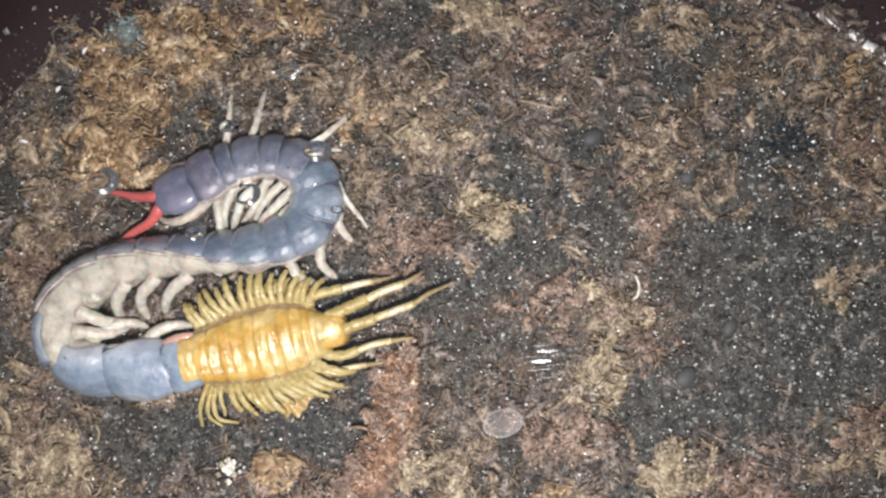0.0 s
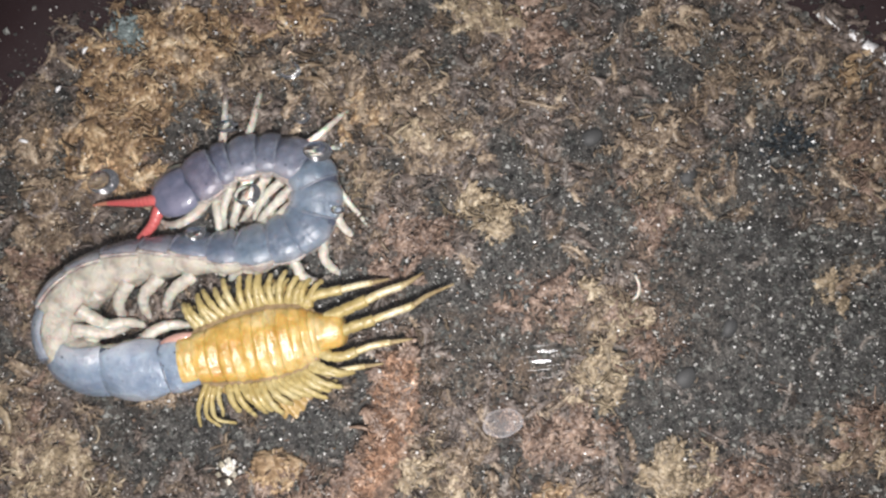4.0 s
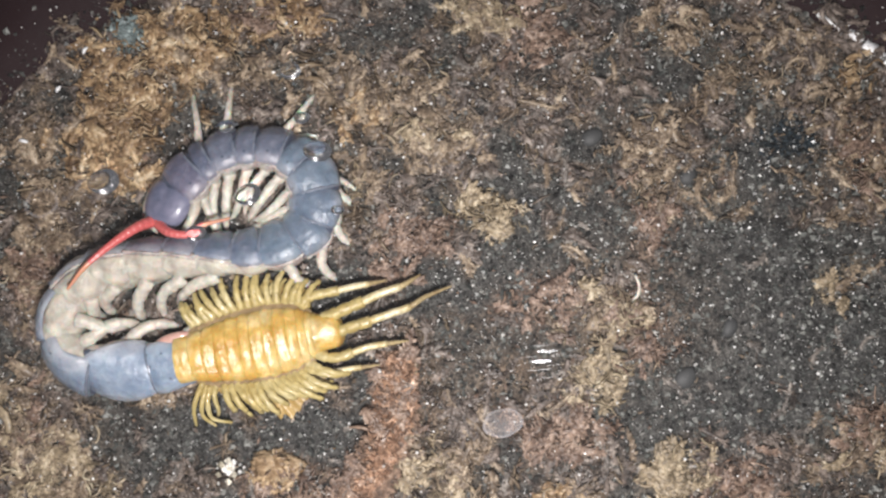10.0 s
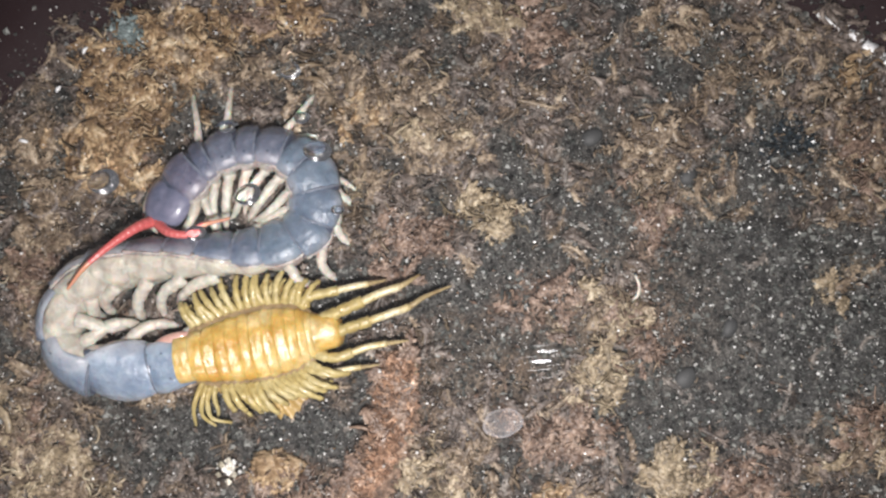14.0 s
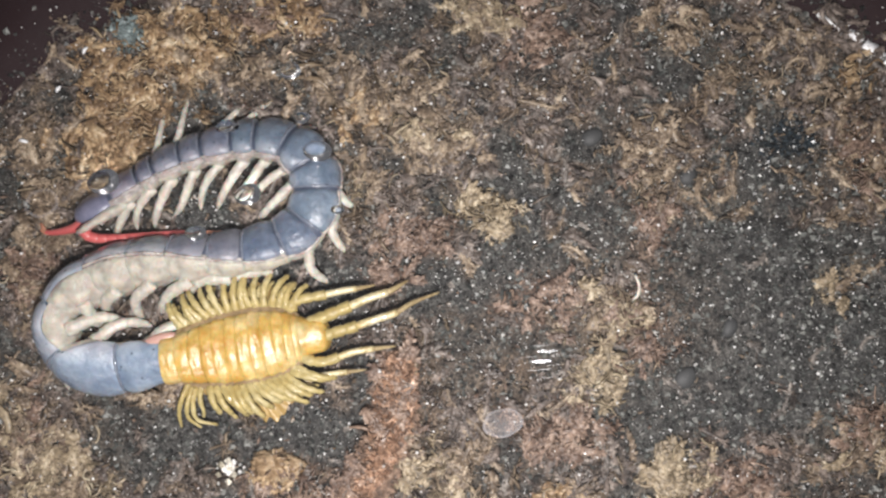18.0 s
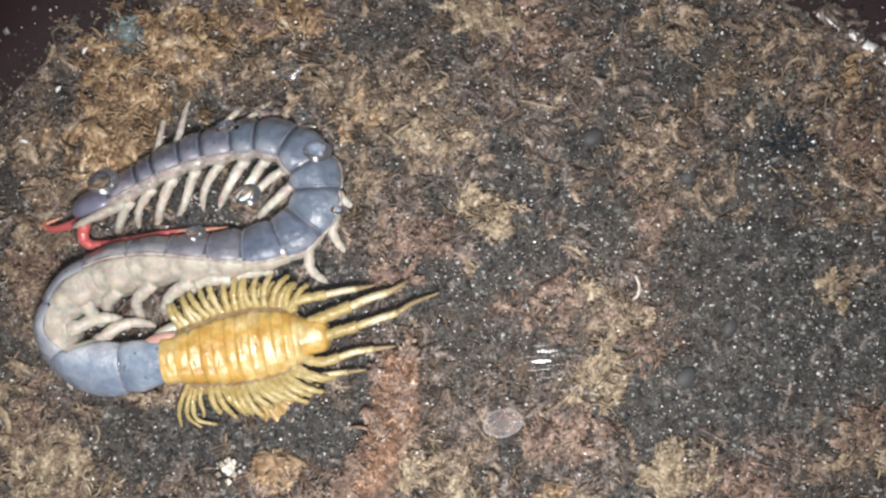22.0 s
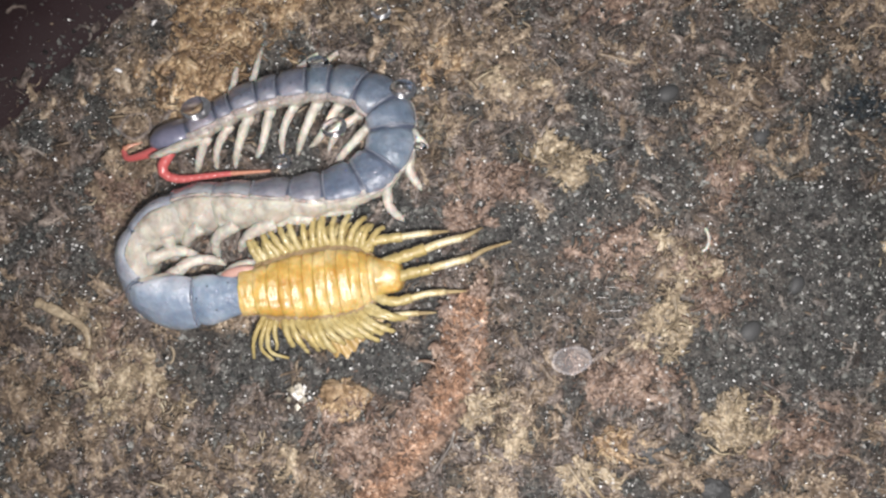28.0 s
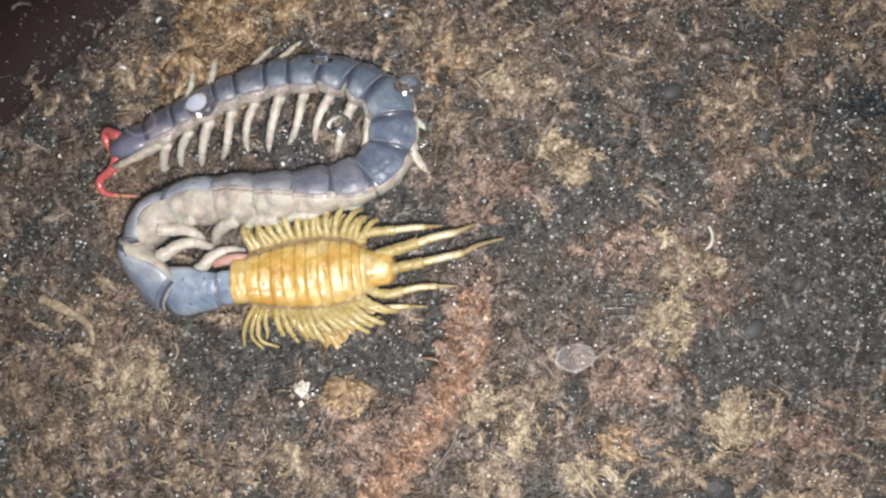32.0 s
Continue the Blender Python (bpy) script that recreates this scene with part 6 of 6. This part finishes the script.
                faces.append((p, p + nu, q + nu, q))
        ob = new("clod", mesh_of("clod", verts, faces, mat))
        ob.matrix_basis = pose(x * MM, y * MM, 0.4 * MM, 0, 0, turn)
        tagged(ob, label, "clod", "clods")
    for x, y, ln, turn in ((-105.5, 27.2, 2.6, -15), (-85.6, 50.4, 2.4, -20), (-90.5, 50.4, 2.2, 60), (-97, 40.5, 2.0, 55)):
        me = mesh_of("white_flake", *tube(bent([(-ln / 2 * MM, 0, 0), (0, 0.15 * MM, 0.3 * MM), (ln / 2 * MM, 0, 0)], 7), [0.5 * MM * math.sin(math.pi * (0.1 + 0.8 * i / 6)) for i in range(7)], 6, 0.5), CHIP_GLINT)
        ob = new("white_flake", me)
        ob.matrix_basis = pose(x * MM, y * MM, 2.0 * MM, 0, 0, turn)
        tagged(ob, "small white flake lying on the soil", "flake", "white flakes")
    for x, y, ln, turn, lab in ((-84, 16, 11, -8, "pale curled plant husk on the soil"), (-36, 44, 12, 25, "curled brown translucent plant husk"), (-33, 41.5, 10, -15, "curled brown translucent plant husk")):
        pts = [(-ln / 2, 0, 0), (-ln / 4, 0.9, 1.2), (ln / 5, 1.1, 1.4), (ln / 2, -0.4, 0.2)]
        me = mesh_of("husk", *tube(bent([tuple(c * MM for c in p) for p in pts], 12), [0.75 * MM * math.sin(math.pi * (0.05 + 0.88 * i / 11)) * (1 + 0.35 * math.sin(i * 2.1 + x)) for i in range(12)], 10, 0.45), HUSK)
        ob = new("husk", me)
        ob.matrix_basis = pose(x * MM, y * MM, 1.2 * MM, 0, 0, turn)
        tagged(ob, lab, "husk", "plant husks")
    for i, (pts, r, mat, label) in enumerate((([(-121, -34, 2.2), (-115.4, -36.3, 2.6), (-108.6, -39.3, 2.6), (-106.2, -43.6, 2.4), (-107.7, -48, 2.2)], 1.15, PALE, "forked pale twig lying on the soil"),
                                              ([(-117.5, -34.6, 2.4), (-112, -37.2, 3.0), (-107, -41, 2.8)], 0.85, PALE, "forked pale twig lying on the soil"),
                                              ([(16.6, -64, 2.4), (19.4, -68, 2.6), (24.3, -73.4, 2.2)], 0.6, PALE, "straw-pale stalk lying on the soil"),
                                              ([(15.2, -66, 2.2), (18.6, -70.4, 2.6), (22.5, -75.4, 2.0)], 0.5, PALE, "straw-pale stalk lying on the soil"),
                                              ([(-17.5, -70, 2.0), (-13.5, -63.5, 2.4), (-12.4, -58.6, 2.2)], 0.5, ASH, "thin grey stalk lying on the soil"))):
        path = bent([tuple(c * MM for c in p) for p in pts], 30)
        me = mesh_of("twig", *tube(path, [r * (1.15 - 0.5 * j / 29) * (1 + 0.35 * noise.noise(Vector((j * 0.6, i, 0)))) * MM for j in range(30)], 9, 0.7), mat)
        tagged(new("twig", me), label, "twig", "twigs")
    pts = [(46.8, -6.5, 1.5), (47.6, -9, 2.2), (47.2, -11.5, 2.0), (46.0, -12.6, 1.2)]
    me = mesh_of("rootlet", *tube(bent([tuple(c * MM for c in p) for p in pts], 14), [0.42 * MM] * 14, 7), LEGCREAM)
    tagged(new("rootlet", me), "short pale curled rootlet on the soil", "rootlet")


def sprig_mesh(seed, length, mat, leafy):
    """A moss stem with short side leaves, curling over its length (mm)."""
    rng = random.Random(seed)
    pts, p, a = [], Vector((0, 0, 0)), 0.0
    for i in range(7):
        pts.append(p * MM)
        a += rng.gauss(0, 0.35)
        p = p + Vector((math.cos(a), math.sin(a), rng.gauss(0, 0.12))) * length / 6
    path = bent(pts, 16)
    verts, faces = tube(path, [0.26 * (1.1 - 0.6 * i / 15) * MM for i in range(16)], 5)
    for i in range(leafy):
        q = path[rng.randrange(1, 16)]
        d = path[-1] - path[0]
        b = math.atan2(d.y, d.x) + rng.choice((-1, 1)) * rng.uniform(0.4, 1.2)
        ln = rng.uniform(0.8, 2.4)
        leaf = [q, q + Vector((math.cos(b) * ln * 0.5, math.sin(b) * ln * 0.5, rng.uniform(0, 0.5))) * MM, q + Vector((math.cos(b + 0.3) * ln, math.sin(b + 0.3) * ln, rng.uniform(-0.3, 0.4))) * MM]
        v, f = tube(leaf, [0.12 * MM, rng.uniform(0.25, 0.5) * MM, 0.06 * MM], 4, 0.4)
        n = len(verts)
        verts += v
        faces += [tuple(k + n for k in face) for face in f]
    return mesh_of("moss_sprig", verts, faces, mat)


def build_sprigs():
    pale, tan, rust = "straw-pale moss sprig lying on the soil", "tan feathery moss sprig lying on the soil", "rust-brown moss sprig lying on the soil"
    for i, (x, y, turn, ln, mat, label) in enumerate((
            (47, 27, 200, 10, TAN, tan), (50, 21, 265, 12, RUST, rust), (52, 15, 275, 10, TAN, tan), (45, 24, 240, 8, TAN, tan), (60, 33, 20, 11, TAN, tan), (7, 11, 10, 9, PALE, pale), (11, 8, -70, 7, PALE, pale),
            (14, 11, 20, 7, PALE, pale), (38, -28, 80, 8, PALE, pale), (36, -33, 140, 7, PALE, pale), (41, -34, -60, 7, PALE, pale), (56, -54, 60, 8, PALE, pale), (60, -57, 20, 7, PALE, pale), (72, 24, -25, 12, TAN, tan),
            (80, 20, -40, 10, TAN, tan), (57, 52, -60, 12, TAN, tan), (61, 56, -75, 10, TAN, tan), (-97, -52, 95, 8, PALE, pale), (-93, -53, 60, 8, PALE, pale), (-101, -54, 130, 7, RUST, rust), (-105, -38, -40, 12, PALE, pale),
            (-98, -44, -80, 8, TAN, tan), (-86, 33, 120, 11, GOLD, tan), (-80, 28, 70, 12, GOLD, tan), (-76, 34, 80, 11, GOLD, tan), (-90, 24, 30, 10, GOLD, tan), (-70, 45, 20, 10, TAN, tan), (-56, 50, 10, 10, TAN, tan),
            (-7, 33, 40, 10, TAN, tan), (-14, 30, 70, 9, TAN, tan), (-1, 26, 100, 8, TAN, tan), (-18, 36, 150, 9, TAN, tan), (-22, 22, -60, 9, PALE, pale), (28, -44, 120, 7, RUST, rust), (32, -46, 30, 7, RUST, rust),
            (43, -12, 140, 9, TAN, tan), (50, -20, 260, 9, RUST, rust), (42, -22, 200, 8, TAN, tan), (99, 20, 160, 12, TAN, tan), (104, 8, 175, 12, TAN, tan), (88, 42, 100, 10, TAN, tan), (75, 50, 60, 10, TAN, tan), (0, -52, 100, 8, PALE, pale),
            (6, -56, 60, 7, TAN, tan), (-66, -36, 30, 7, TAN, tan), (-84, -42, 160, 9, TAN, tan), (98, -47, 20, 8, TAN, tan), (103, -55, 80, 8, PALE, pale), (17, 38, 70, 8, TAN, tan), (25, 36, -30, 8, RUST, rust))):
        ob = new("moss_sprig", sprig_mesh(300 + i, ln, mat, 16))
        ob.matrix_basis = pose(x * MM, y * MM, soil_height(x * MM, y * MM) + 1.5 * MM, 0, 0, turn)
        tagged(ob, label, "moss", "moss sprigs")


build_small_things()
build_sprigs()


# ---- motion ----
def motions():
    rows = {}
    home = Matrix.Translation(-BASE)
    first_bend = None
    for t, key in HELD:
        posture = POSES[key]
        curve = smooth_curve(posture["spine"])
        total = sum((b - a).length for a, b in zip(curve, curve[1:])) / MM
        mid, steps = stations(key)
        bend = bend_of(curve)
        turn = curve[round(bend * 399)]
        if first_bend is None:
            first_bend = turn.copy()
        shift = turn - first_bend
        head = place_on(curve, HEAD_LEN / total * 0.55, 4.8 * MM, HEAD_ROLL[key])
        rows.setdefault(HEAD, []).append((t, home @ head))
        segs = []
        for k, seg in enumerate(SEGMENTS):
            m = body_frame(curve, total, mid[k], k, key)
            segs.append(m)
            rows.setdefault(seg, []).append((t, home @ m))
        for k, side, leg in LEGS:
            m, w, low = segs[k], profile(WIDE, k), profile(TALL, k) * profile(BELLY, k)
            base = m @ (Vector((0, side * w * 0.72, -2.2) if k < 11 or side > 0 else (0, side * w * 0.7, -0.72 * low)) * MM)
            inner, d = 1 if k < 10 else -1, mid[k] - total * bend
            if side == inner and k < 10:
                tip = along(posture["upper_tips"], k / 9) * MM
                q = Vector((tip.x, tip.y, 1.2 * MM))
            elif side == inner and k >= 11:
                q = Vector((profile(LEG_X, d), profile(LEG_Y, d), 1.4)) * MM + shift
            elif side < 0 and -90 < d < -58:
                q = Vector((profile(FOOT_X, d), profile(FOOT_Y, d), 1.2)) * MM
                base = m @ (Vector((0, side * w * 0.8, -1.0)) * MM)
            elif k in (SHOWN_EARLY if key < 10 else SHOWN_LATE):
                back, out = (4, 14) if key < 10 else (5, 14) if k < 3 else (12, 12)
                q = m @ Vector((-back * MM, side * out * MM, 0))
                q.z = 1.0 * MM
            else:
                q = m @ Vector((-12 * MM, side * (3.5 if k < 15 else -1.5) * MM, 0))
                q.z = 1.5 * MM
            base.z = max(base.z, 1.8 * MM)
            rows.setdefault(leg, []).append((t, m.inverted() @ aim(base, q)))
        for which, chain in ANTENNAE:
            pts = bent([(x * MM, y * MM, (5.4 + ((0, 4.2, 7.2, 9.0, 9.2)[i] if which == "antenna_a" else 3.9 * min(1, i)) if key in (5.5, 9.0) else 5.4 - 0.9 * i) * MM) for i, (x, y) in enumerate(posture[which])], ANTENNA_PIECES + 1)
            first = None
            for a, b, ob in zip(pts, pts[1:], chain):
                m = aim((a + b) / 2, b + (b - a))
                if first is None:
                    first = m
                    rows.setdefault(ob, []).append((t, home @ m))
                else:
                    rows.setdefault(ob, []).append((t, first.inverted() @ m))
    for ob, r in rows.items():
        walk(ob, r)
    walk(shed_skin, [(t, pose(x * MM, y * MM, 4.4 * MM, 0, 0, a)) for t, x, y, a in SKIN_ROWS])


motions()
